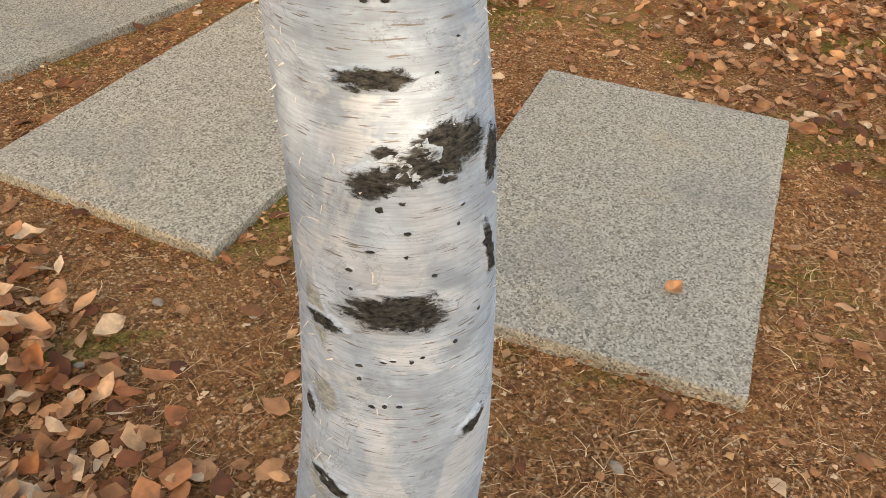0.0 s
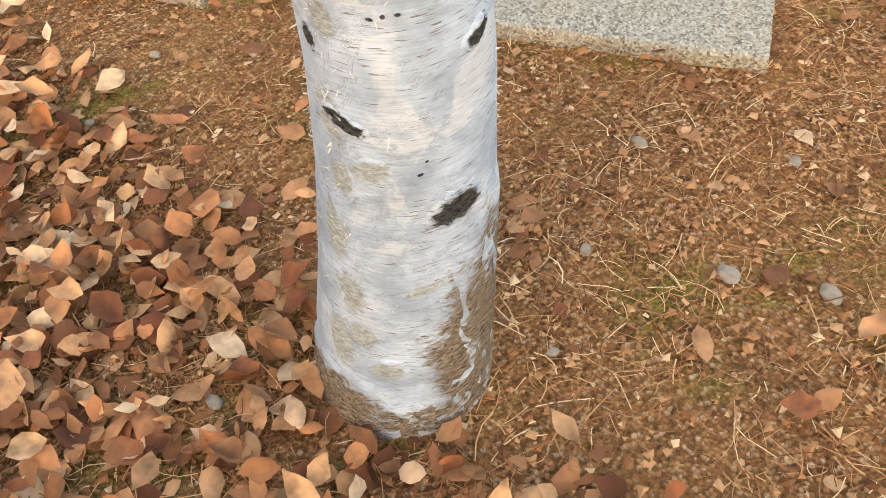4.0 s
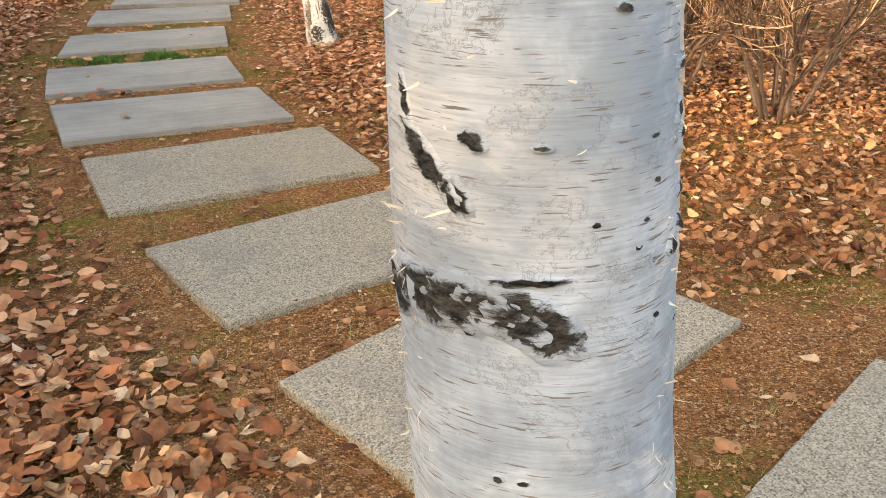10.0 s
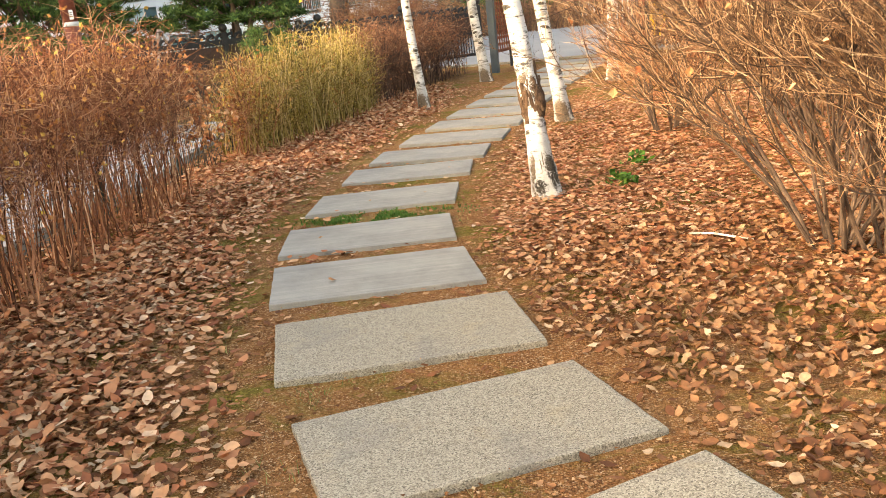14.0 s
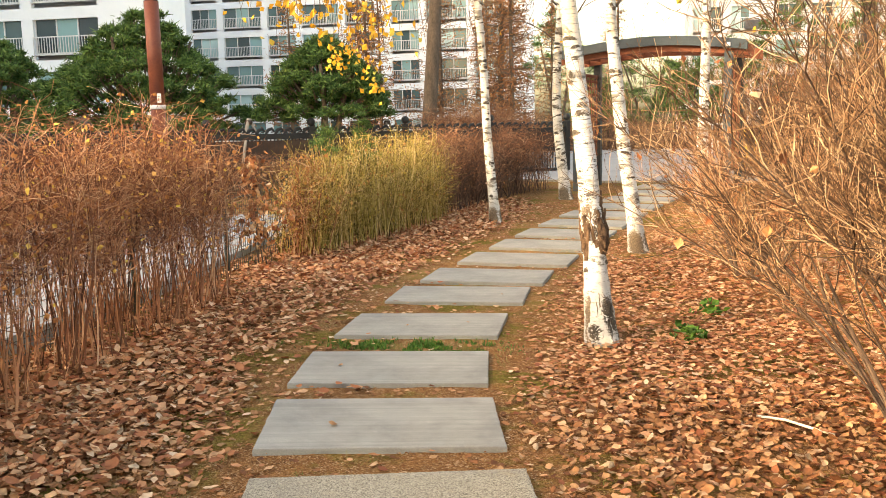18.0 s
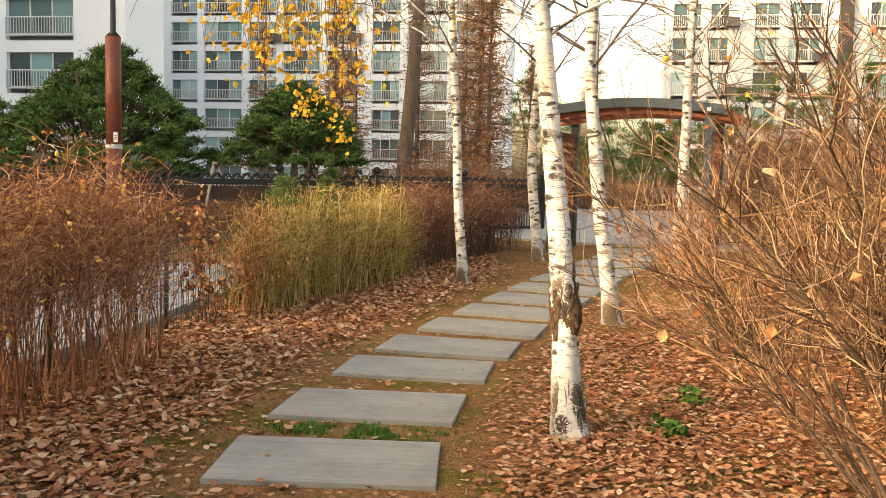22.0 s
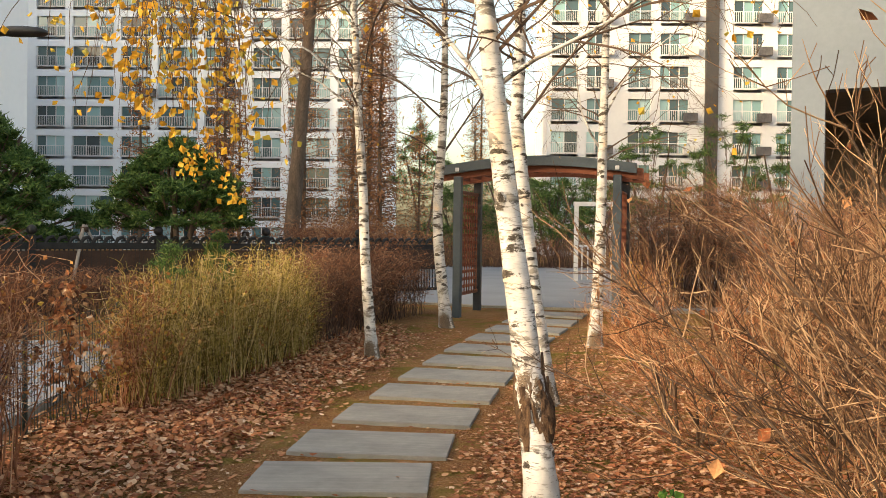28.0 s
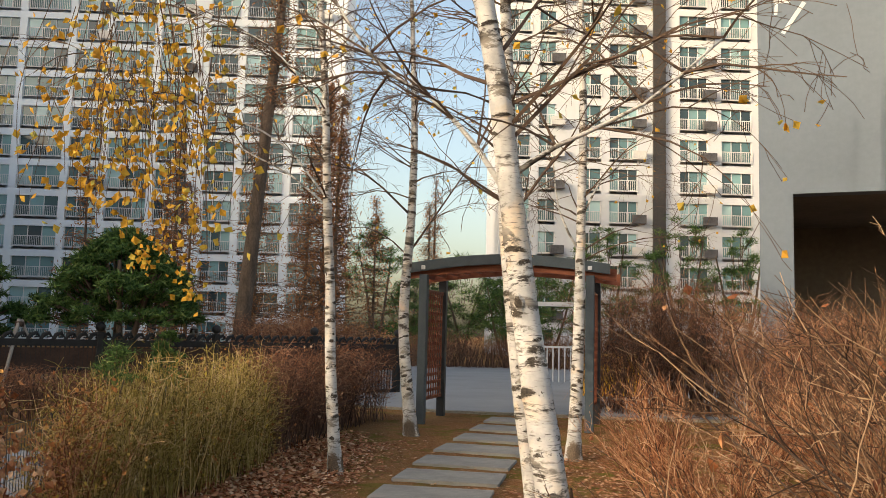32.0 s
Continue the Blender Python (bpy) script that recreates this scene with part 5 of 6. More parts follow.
# ---- tall trunks and rust-coloured trees ----
def larch(where, label, seed, height, radius, trunk_r, lean=(0, 0), crown_from=0.12, twigs=900, mat=RUST):
    r = random.Random(seed)
    t = thing("larch_tree", where, label, "tree", "rust-brown larches")
    top = Vector((lean[0], lean[1], height))
    line = smooth_line([Vector((0, 0, -0.1)), top * 0.5 + Vector((r.uniform(-0.1, 0.1), 0, 0)), top], 0.6)
    put("trunk", Geo().tube(line, [trunk_r * (1 - 0.85 * k / len(line)) for k in range(len(line))], 9), PINE_BARK, t, "", True)
    g, br = Geo(), Geo()
    for k in range(int(twigs / 14)):
        f = crown_from + (1 - crown_from) * r.random() ** 1.2
        c = top * f
        a = r.uniform(0, 6.28)
        ln = radius * (1.05 - f) * r.uniform(0.5, 1.1)
        e = c + Vector((math.cos(a) * ln, math.sin(a) * ln, r.uniform(-0.1, 0.3) * ln))
        br.tube([c, e], [0.018, 0.006], 3, False)
        for m in range(14):
            p = c.lerp(e, r.uniform(0.2, 1.05)) + Vector((r.gauss(0, 0.13), r.gauss(0, 0.13), r.gauss(0, 0.13)))
            d = Vector((r.gauss(0, 1), r.gauss(0, 1), r.gauss(-0.3, 0.7))).normalized() * r.uniform(0.1, 0.22)
            w = d.cross(Vector((r.uniform(-1, 1), r.uniform(-1, 1), 1))).normalized() * 0.022
            g.add([tuple(p - w), tuple(p + w), tuple(p + d)], [(0, 1, 2)])
    tagged(put("branch_crown", br, PINE_BARK, t), kind="stuff")
    tagged(put("needle_crown", g, mat, t, "thin rust-brown needles"), kind="stuff")


larch((-4.7, 30.0, 0.1), "tall dark trunk with thin rust-brown needles", 61, 19, 1.7, 0.27, (1.5, 0), 0.45, 2600)
larch((-2.7, 34.0, 0.1), "tall rust-brown larch behind the fence", 62, 10.5, 1.9, 0.14, (0.2, 0), 0.05, 8500)
larch((-5.6, 38.0, 0.1), "tall rust-brown larch behind the fence", 63, 11, 2.0, 0.13, (0, 0), 0.05, 4200)
larch((2.2, 60.0, 0.1), "rust-brown larch far behind the gate", 64, 12, 2.4, 0.15, (0, 0), 0.05, 3600)
larch((-8.6, 36.0, 0.1), "bare rust-brown tree behind the pines", 65, 8, 2.2, 0.1, (0, 0), 0.1, 1800)
larch((-1.9, 32.0, 0.1), "tall rust-brown larch behind the fence", 67, 9.5, 1.3, 0.1, (0, 0), 0.05, 5000)
larch((1.6, 52.0, 0.1), "rust-brown tree behind the pines", 68, 9, 2.0, 0.12, (0, 0), 0.2, 2600)
larch((-7.0, 33.0, 0.1), "bare rust-brown tree behind the pines", 69, 6.5, 2.0, 0.08, (0, 0), 0.05, 1500)

larch((-6.4, 29.0, 0.1), "slim rust-brown larch behind the fence", 92, 7.5, 1.5, 0.08, (0, 0), 0.05, 2600)
larch((-3.6, 36.5, 0.1), "slim rust-brown larch behind the fence", 93, 9.0, 1.6, 0.09, (0.2, 0), 0.05, 3600)
larch((-0.9, 38.0, 0.1), "slim rust-brown larch behind the fence", 94, 7.0, 1.6, 0.08, (0, 0), 0.05, 2800)
larch((-10.5, 33.0, 0.1), "bare rust-brown tree behind the pines", 95, 7.0, 2.2, 0.09, (0, 0), 0.05, 2000)

# thicket hedges far off
hedge([(-4.4, 27.5), (-2.2, 27.0), (-0.6, 29.5)], 3.0, 2.1, 700, TWIG_DARK, TWIG_TOP, "tangle of bare red-brown shrubs behind the fence", 71, 0.25, 0.8, thick=0.009, twigs=(8, 14))
hedge([(-3.0, 43.5), (4.0, 44.0), (13.0, 44.0)], 2.5, 1.9, 1500, TWIG_DARK, TWIG_BROWN, "low brown hedge at the far side of the plaza", 72, 0.25, 0.7, leaf=(LITTER, 0.5), thick=0.012)
hedge([(5.6, 16.2), (7.6, 15.6)], 2.2, 2.4, 420, TWIG_DARK, TWIG_BROWN, "dark bare shrubs beside the grey building", 73, 0.28, 0.9, thick=0.008, twigs=(8, 14))
hedge([(4.0, 20.6), (5.4, 20.2), (6.9, 20.0)], 1.8, 3.1, 520, TWIG_DARK, TWIG_BROWN, "dark bare shrubs beside the gate", 75, 0.26, 0.8, thick=0.007, twigs=(8, 14))
hedge([(-9.0, 17.2), (-4.6, 17.6), (-2.6, 19.4)], 0.9, 0.95, 900, TWIG_DARK, TWIG_BROWN, "low dark hedge below the iron fence", 74, 0.2, 0.4, thick=0.006, twigs=(6, 10))


# ---- apartment blocks ----
FLOOR = 2.8


def lattice(xs, zs, holes, depth):
    """One connected frame: a grid of cells of which some are left open."""
    g = Geo()
    nx, nz = len(xs), len(zs)
    for y in (-depth / 2, depth / 2):
        g.v += [(x, y, z) for z in zs for x in xs]
    m = nx * nz
    solid = lambda i, j: 0 <= i < nx - 1 and 0 <= j < nz - 1 and (i, j) not in holes
    for j in range(nz - 1):
        for i in range(nx - 1):
            if not solid(i, j):
                continue
            a, b, c, d = j * nx + i, j * nx + i + 1, (j + 1) * nx + i + 1, (j + 1) * nx + i
            g.f += [(a, b, c, d), (m + d, m + c, m + b, m + a)]
            for near, p, q in (((i, j - 1), a, b), ((i + 1, j), b, c), ((i, j + 1), c, d), ((i - 1, j), d, a)):
                if not solid(*near):
                    g.f.append((q, p, m + p, m + q))
    return g


def apartment(where, rz, label, bays, floors, wall_low, wall_high, split, seed, depth=11.0, blank_left=0.0, blank_right=0.0, bands=()):
    """bays: widths of the window bays, each with a balcony; storeys of 2.8 m."""
    r = random.Random(seed)
    t = thing("apartment_block", where, label, "apartment building", "apartment blocks beyond the garden", rz=rz)
    W = blank_left + sum(w for w, _ in bays) + blank_right
    H = floors * FLOOR + 1.0
    zs = split * FLOOR
    # wall with the window openings cut out: piers and spandrels
    x = blank_left
    cols = []
    for w, kind in bays:
        cols.append((x, w, kind))
        x += w
    edges = [0.0]
    for x, w, kind in cols:
        if kind != "wall":
            edges += [x + 0.35, x + w - 0.35]
    edges.append(W)
    low, high = Geo(), Geo()
    for a, b in zip(edges[::2], edges[1::2]):
        low.box((a + b) / 2, 0.15, zs / 2, b - a, 0.3, zs)
        high.box((a + b) / 2, 0.15, (zs + H) / 2, b - a, 0.3, H - zs)
    for x, w, kind in cols:
        if kind == "wall":
            continue
        for f in range(floors + 1):
            z0 = f * FLOOR
            h = 0.62 if f < floors else 1.0
            (low if f < split else high).box(x + w / 2, 0.15, z0 - 0.31 + (0 if f else 0.31) + (0.5 if f == floors else 0.31), w - 0.7, 0.3, h)
    put("wall", low, wall_low, t, "pale painted lower wall")
    put("wall", high, wall_high, t, "painted upper wall")
    body = Geo()
    body.box(W / 2, depth / 2 + 0.9, H / 2, W - 0.1, depth - 1.2, H - 0.1)
    put("body", body, wall_low, t)
    for s in (0.1, W - 0.1):
        put("side_wall", Geo().box(s, depth / 2 + 0.3, H / 2, 0.2, depth, H), wall_low, t)
    put("roof", Geo().box(W / 2, depth / 2, H + 0.2, W + 0.5, depth + 0.5, 0.4), WALL_GREY, t)
    for x0, x1, mat in bands:
        put("stair_band", Geo().box((x0 + x1) / 2, -0.12, H / 2, x1 - x0, 0.5, H), mat, t, "dark vertical strip")
    mullion, rail, glass = {}, {}, {}
    for x, w, kind in cols:
        if kind == "wall":
            continue
        ww = w - 0.7
        key = round(ww, 2)
        if key not in glass:
            nb = 3 if ww > 2.4 else 2
            pw = (ww - 0.06) / nb
            xs = [v for q in range(nb + 1) for v in (-ww / 2 + pw * q, -ww / 2 + pw * q + 0.06)]
            fr = lattice(xs, [0.0, 0.1, 2.08, 2.18], {(2 * q + 1, 1) for q in range(nb)}, 0.08)
            mullion[key] = fr.mesh("window_frame", FRAME)
            glass[key] = (nb, pw, Geo().box(0, 0, 1.09, pw - 0.07, 0.02, 2.06).mesh("pane", GLASS))
            nr = int(ww / 0.16)
            xs = [v for q in range(nr + 1) for v in (-ww / 2 + ww * q / nr - 0.014, -ww / 2 + ww * q / nr + 0.014)]
            rl = lattice(xs, [0.035, 0.085, 0.99, 1.05], {(2 * q + 1, 1) for q in range(nr)}, 0.04)
            rail[key] = rl.mesh("railing", RAIL)
        for f in range(floors):
            z = f * FLOOR + 0.62
            win = new("window_frame", mullion[key])
            win.parent = t
            win.location = (x + w / 2, 0.2, z)
            nb, pw, leaf_of_glass = glass[key]
            for q in range(nb):
                pane = new("pane", leaf_of_glass)
                pane.parent = win
                pane.location = ((q - (nb - 1) / 2) * pw, 0.03, 0)
            if kind != "plain":
                bal = new("balcony_railing", rail[key])
                bal.parent = t
                bal.location = (x + w / 2, -0.07, z - 0.1)
            if kind == "unit" and r.random() < 0.8:
                m = UNIT_DARK if r.random() < 0.55 else UNIT
                ob = put("outdoor_unit", Geo().box(0, 0, 0.36, 1.15, 0.45, 0.72), m, t, "dark slatted cooling-unit box" if m is UNIT_DARK else "white cooling-unit box")
                ob.location = (x + w * 0.9, -0.38, z - 0.05)
    return t


apartment((-52.0, 84.0, 0.0), 0, "tall white apartment block with glazed balconies",
          [(3.4, "unit"), (4.4, "rail"), (3.6, "unit"), (0.9, "wall"), (3.4, "rail"), (4.6, "rail"), (3.5, "unit"), (4.4, "rail"), (3.6, "unit"), (0.9, "wall"), (3.4, "rail"), (4.6, "rail"), (3.5, "unit")],
          15, WALL_SHADE_WHITE, WALL_SHADE_WHITE, 6, 81, blank_left=0.3, blank_right=1.6)
apartment((-13.4, 94.0, 0.0), 0, "narrow white apartment block wing", [(3.6, "unit"), (2.8, "rail")], 15, WALL_SHADE_WHITE, WALL_SHADE_WHITE, 6, 82, blank_left=0.4)
apartment((8.2, 77.0, 0.0), 0, "tall pale apartment block with rows of balconies in the sun",
          [(3.0, "rail"), (2.2, "unit"), (1.3, "wall"), (2.7, "rail"), (3.2, "unit"), (3.0, "wall"), (3.2, "unit"), (0.5, "wall"), (3.4, "rail"), (3.0, "unit"), (4.0, "rail")], 16, WALL_SUNNY, WALL_SUNNY, 6, 83,
          bands=((13.35, 14.4, DARK_BAND),))
apartment((-46.0, 45.0, 2.6), 0, "pale apartment block with railed balconies near the pines", [(4.2, "rail"), (4.2, "rail"), (3.6, "unit"), (4.2, "rail"), (4.6, "rail")], 9, WALL_SHADE_WHITE, WALL_SHADE_WHITE, 4, 84, depth=4.0, blank_right=2.6)
put("plinth", Geo().box(-34.0, 46.8, 1.2, 24.6, 4.4, 2.78), CONCRETE)
tagged(bpy.data.objects["plinth"], "grey stone plinth under the apartment block", "plinth", kind="structure")


# ---- grey building at the right ----
def build_grey_building():
    t = thing("grey_building", (7.08, 19.6, 0.15), "grey rendered building with a dark open passage under it", "building", rz=-25)
    W, D, H, z0 = 14.0, 9.0, 12.0, 4.42
    put("front_wall", Geo().box(W / 2, 0.2, z0 + (H - z0) / 2, W, 0.4, H - z0), WALL_GREY, t, "flat grey rendered wall")
    put("pier", Geo().box(0.3, 0.2, z0 / 2 - 0.1, 0.6, 0.4, z0 + 0.2), WALL_GREY, t)
    put("side_wall", Geo().box(0.2, D / 2 + 0.2, H / 2, 0.4, D - 0.4, H + 0.3), WALL_GREY, t)
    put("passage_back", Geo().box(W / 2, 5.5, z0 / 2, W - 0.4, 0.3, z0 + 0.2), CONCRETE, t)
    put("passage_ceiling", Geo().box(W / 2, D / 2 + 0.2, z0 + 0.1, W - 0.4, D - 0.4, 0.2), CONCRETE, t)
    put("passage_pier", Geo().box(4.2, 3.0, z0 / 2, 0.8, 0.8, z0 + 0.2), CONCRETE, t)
    put("roof", Geo().box(W / 2, D / 2, H + 0.15, W + 0.2, D + 0.2, 0.3), WALL_GREY, t)
    put("back_wall", Geo().box(W / 2, D + 0.0, H / 2, W, 0.3, H + 0.3), WALL_GREY, t)
    # painted mark: plain slanted strokes
    for x, z, w, h, a in ((0.36, 8.55, 0.06, 0.6, 4), (0.66, 8.15, 0.08, 0.7, 34), (0.45, 8.5, 0.3, 0.06, 8)):
        ob = part("painted_stroke", bevelled(w, 0.012, h, 0.004), RAIL, t, "white painted stroke")
        ob.matrix_basis = pose(x, -0.01, z - 0.3, 0, a, 0)
    # window with rail near the top
    put("window_recess", Geo().box(3.2, -0.02, 10.0, 4.4, 0.06, 1.9), GLASS, t, "dim upper window")
    rl = Geo().box(3.2, -0.12, 9.02, 4.6, 0.08, 0.1).box(3.2, -0.12, 9.95, 4.6, 0.06, 0.07)
    for k in range(31):
        rl.box(1.0 + k * 0.148, -0.12, 9.48, 0.035, 0.04, 0.86)
    put("railing", rl, RAIL, t, "white balcony railing")


build_grey_building()


# ---- white frame, far rails and yellow play thing on the plaza ----
def build_frame():
    t = thing("white_steel_frame", (4.6, 31.5, 0.3), "white steel gate frame on the plaza", "gate frame", rz=-3)
    for x in (0, 1.35):
        part("post", moved(bevelled(0.14, 0.14, 2.5, 0.01), x, 0, 1.25), WHITE_STEEL, t)
    part("beam", moved(bevelled(1.6, 0.14, 0.14, 0.01), 0.7, 0, 2.55), WHITE_STEEL, t)
    for k in range(6):
        part("bar", moved(bevelled(0.04, 0.04, 1.1, 0.004), 0.2 + k * 0.19, 0, 0.6), WHITE_STEEL, t)
    part("rail", moved(bevelled(1.2, 0.05, 0.06, 0.004), 0.7, 0, 1.17), WHITE_STEEL, t)


build_frame()


def build_yellow_bin():
    t = thing("yellow_grit_box", (5.75, 26.0, 0.3), "yellow plastic grit box behind the shrubs", "grit box", rz=8)
    part("body", moved(bevelled(1.7, 0.9, 0.9, 0.06, 3), 0, 0, 0.45), YELLOW_PAINT, t)
    part("lid", moved(bevelled(1.8, 1.0, 0.18, 0.05, 3), 0, 0, 0.99), YELLOW_PAINT, t)


build_yellow_bin()


# ---- hanging yellow foliage ----
def build_yellow_branch():
    t = thing("yellow_leaved_branch", (-2.8, 13.4, 4.4), "hanging branch thick with yellow autumn leaves", "branch")
    r = random.Random(91)
    g, lf = Geo(), Geo()
    for k in range(90):
        x = r.gauss(0.0, 0.7)
        p = Vector((x * 0.8, r.gauss(0, 0.3), r.uniform(-0.6, 1.5)))
        q = Vector((x + r.gauss(0.05, 0.2), p.y + r.gauss(0, 0.2), -r.uniform(0.5, 1.75) - 0.25 * x))
        pts = smooth_line([p, p.lerp(q, 0.5) + Vector((r.gauss(0, 0.1), 0, 0.12)), q], 0.12)
        g.tube(pts, [0.006 * (1 - 0.6 * i / len(pts)) for i in range(len(pts))], 3, False)
        for s in pts:
            for m in range(2):
                if r.random() < 0.3:
                    leaf_quads(lf, s + Vector((r.gauss(0, 0.15), r.gauss(0, 0.12), r.gauss(0, 0.12))), r.uniform(0.08, 0.135), r)
    for x, z in ((0.2, -1.75), (0.55, -1.95), (0.72, -2.2), (0.12, -1.9), (0.4, -1.7)):
        for m in range(16):
            leaf_quads(lf, Vector((x + r.gauss(0, 0.07), r.gauss(0, 0.06), z + r.gauss(0, 0.11))), r.uniform(0.06, 0.1), r)
        g.tube([(x * 0.8, 0, -1.0), (x, 0, z)], [0.004, 0.002], 3, False)
    tagged(put("twig_mass", g, BRANCH, t), kind="stuff")
    tagged(put("foliage", lf, YELLOW, t, "golden yellow leaves"), kind="stuff")


build_yellow_branch()


# ---- blocks to the side and behind, out of view, added to shade the garden ----
def shade_block(x0, x1, y0, y1, h, label):
    # an invented mass, sized only for where its shadow edge falls
    t = thing("apartment_block", ((x0 + x1) / 2, (y0 + y1) / 2, 0), label, "apartment building", "apartment blocks beyond the garden")
    put("wall", Geo().box(0, 0, h / 2, x1 - x0, y1 - y0, h), WALL_SHADE_WHITE, t)
    put("roof", Geo().box(0, 0, h + 0.2, x1 - x0 + 0.6, y1 - y0 + 0.6, 0.4), WALL_GREY, t)


shade_block(-56, -44, -9, 26, 30, "unseen tower block added to shade the gate and grey wall")
shade_block(-56, -44, 26, 80, 23, "unseen block added to shade the far lower storeys")
shade_block(-56, -44, -35, -9, 13.75, "unseen low block added to shade the garden near the ground")
shade_block(-56, -44, -90, -35, 22, "unseen block added to shade the garden from behind")
shade_block(-74, -61, 55, 86, 60, "unseen tower block added to shade the left apartment facade")
# unseen pine, added in the sun's way to throw spots on the near birch
pine((-3.9, -2.1, 0.0), "unseen pine added to dapple the sun on the near birch", 57, 4.6, 1.7, 0.9, 190, 3, 0.16, 150)


# ---- fallen leaves, straw, grass ----
SLAB_Y = [s[1] for s in SLABS]
SLAB_X = [s[0] for s in SLABS]


def litter_density(x, y):
    """From 0, bare soil, to over 1, heaped leaves."""
    n = noise.noise((x * 0.9, y * 0.9, 8)) * 0.5 + noise.noise((x * 2.7, y * 2.7, 4)) * 0.4
    off = x - float(np.interp(y, SLAB_Y, SLAB_X))
    d = 0.09
    if off < -0.8:
        d = 0.22 + 0.95 * min((-0.8 - off) / 0.65, 1)
    if off > 0.7:
        d = 0.3 + 0.9 * min((off - 0.7) / 0.5, 1)
    if y < 2.4:
        d = 0.07 + 1.15 * min(max((0.58 - 0.10 * y - x) / 0.2 + 0.15, 0), 1)
        if x > 2.2:
            d = max(d, min((x - 2.2) / 0.8, 1) * 0.8)
    if y > 10.5 and off > 0.8:
        d *= 0.6
    if x < -3.0:
        d *= 0.1
    return max(0.025, d * (1 + 1.0 * n))


LEAF_PROFILE = [(-0.5, 0.0), (-0.28, 0.30), (0.02, 0.42), (0.3, 0.24), (0.55, 0.0)]
LEAF_FACES = ((0, 1, 5), (1, 2, 6, 5), (2, 3, 7, 6), (3, 4, 7), (1, 0, 8), (2, 1, 8, 9), (3, 2, 9, 10), (4, 3, 10))


def leaf_bulk(rows):
    """A mesh of many leaves; rows of x, y, z, size, yaw, tilt, tip, curl, width, skew."""
    a = np.array(rows, float)
    u = np.array([p[0] for p in LEAF_PROFILE] + [p[0] for p in LEAF_PROFILE[1:4]] * 2)
    w = np.array([0.0] * 5 + [p[1] for p in LEAF_PROFILE[1:4]] + [-p[1] for p in LEAF_PROFILE[1:4]])
    X = np.repeat(u[None], len(a), 0) + 0.0
    Y = w[None] * a[:, 8:9] + a[:, 9:10] * u[None] ** 2
    Z = a[:, 7:8] * (X * X * 0.8 + (w[None] * a[:, 8:9]) ** 2 * 2.2)
    cx, sx, cy, sy, cz, sz = [f(a[:, k:k + 1]) for k in (5, 6, 4) for f in (np.cos, np.sin)]
    X, Z = X * cy + Z * sy, -X * sy + Z * cy
    Y, Z = Y * cx - Z * sx, Y * sx + Z * cx
    X, Y = X * cz - Y * sz, X * sz + Y * cz
    jit = np.random.default_rng(len(a))
    X, Y, Z = [q + jit.normal(0, k, q.shape) for q, k in ((X, 0.02), (Y, 0.022), (Z, 0.03))]
    s = a[:, 3:4]
    V = np.stack([X * s + a[:, 0:1], Y * s + a[:, 1:2], Z * s + a[:, 2:3]], -1).reshape(-1, 3)
    g = Geo()
    g.v = V.tolist()
    g.f = [tuple(i + o for i in f) for o in range(0, 11 * len(a), 11) for f in LEAF_FACES]
    return g


def scatter_litter(name, x0, x1, y0, y1, count, label, seed, size=0.052, zup=0.012, mat=LITTER, flat=1.0):
    r = random.Random(seed)
    rows, tries = [], 0
    while len(rows) < count and tries < count * 12:
        tries += 1
        x, y = r.uniform(x0, x1), r.uniform(y0, y1)
        deep = litter_density(x, y)
        rim = min(x - x0, x1 - x, y - y0, y1 - y) + 0.35 * noise.noise((x * 1.3, y * 1.3, 17))
        deep *= min(max(rim / 0.8, 0.04), 1.0)
        if r.random() > deep / 1.3 or on_slab(x, y, 0.012):
            continue
        if (x - 0.46) ** 2 + (y - 0.56) ** 2 < 0.021:
            continue
        k = 0.35 + 0.5 * min(deep, 1.0)
        rows.append((x, y, soil(x, y) + 0.004 + (zup + 0.02 * min(deep, 1.2)) * r.random(), size * r.uniform(0.55, 1.35), r.uniform(0, 6.28),
                     r.gauss(0, 0.5 * k * flat), r.gauss(0, 0.5 * k * flat), r.gauss(0.12, 0.55 * flat), r.uniform(0.6, 1.0), r.gauss(0, 0.25)))
    return tagged(put(name, leaf_bulk(rows), mat, None, "", True), label, "fallen leaves", kind="stuff")


scatter_litter("fallen_leaves", -3.2, 6.2, -2.0, 6.4, 46000, "brown and tan fallen leaves lying thick on the soil", 101, 0.047, 0.012, LITTER_BROWN)
scatter_litter("fallen_leaves", -2.0, 1.2, -1.0, 3.0, 3800, "tan and orange fallen leaves heaped beside the birch", 104, 0.056, 0.02)
scatter_litter("fallen_leaves", -3.2, 7.6, 4.0, 16.6, 36000, "red-brown fallen leaves along the hedge and lawn", 102, 0.047, 0.015, LITTER_RED, 0.5)
scatter_litter("fallen_leaves", -3.0, 0.1, 1.8, 17.0, 20000, "red-brown fallen leaves drifted against the hedge", 103, 0.06, 0.04, LITTER_RED, 0.8)

scatter_litter("fallen_leaves", 0.2, 5.0, 5.2, 13.2, 15000, "fine brown fallen leaves under the birches and bushes", 105, 0.042, 0.01, LITTER_RED, 0.5)


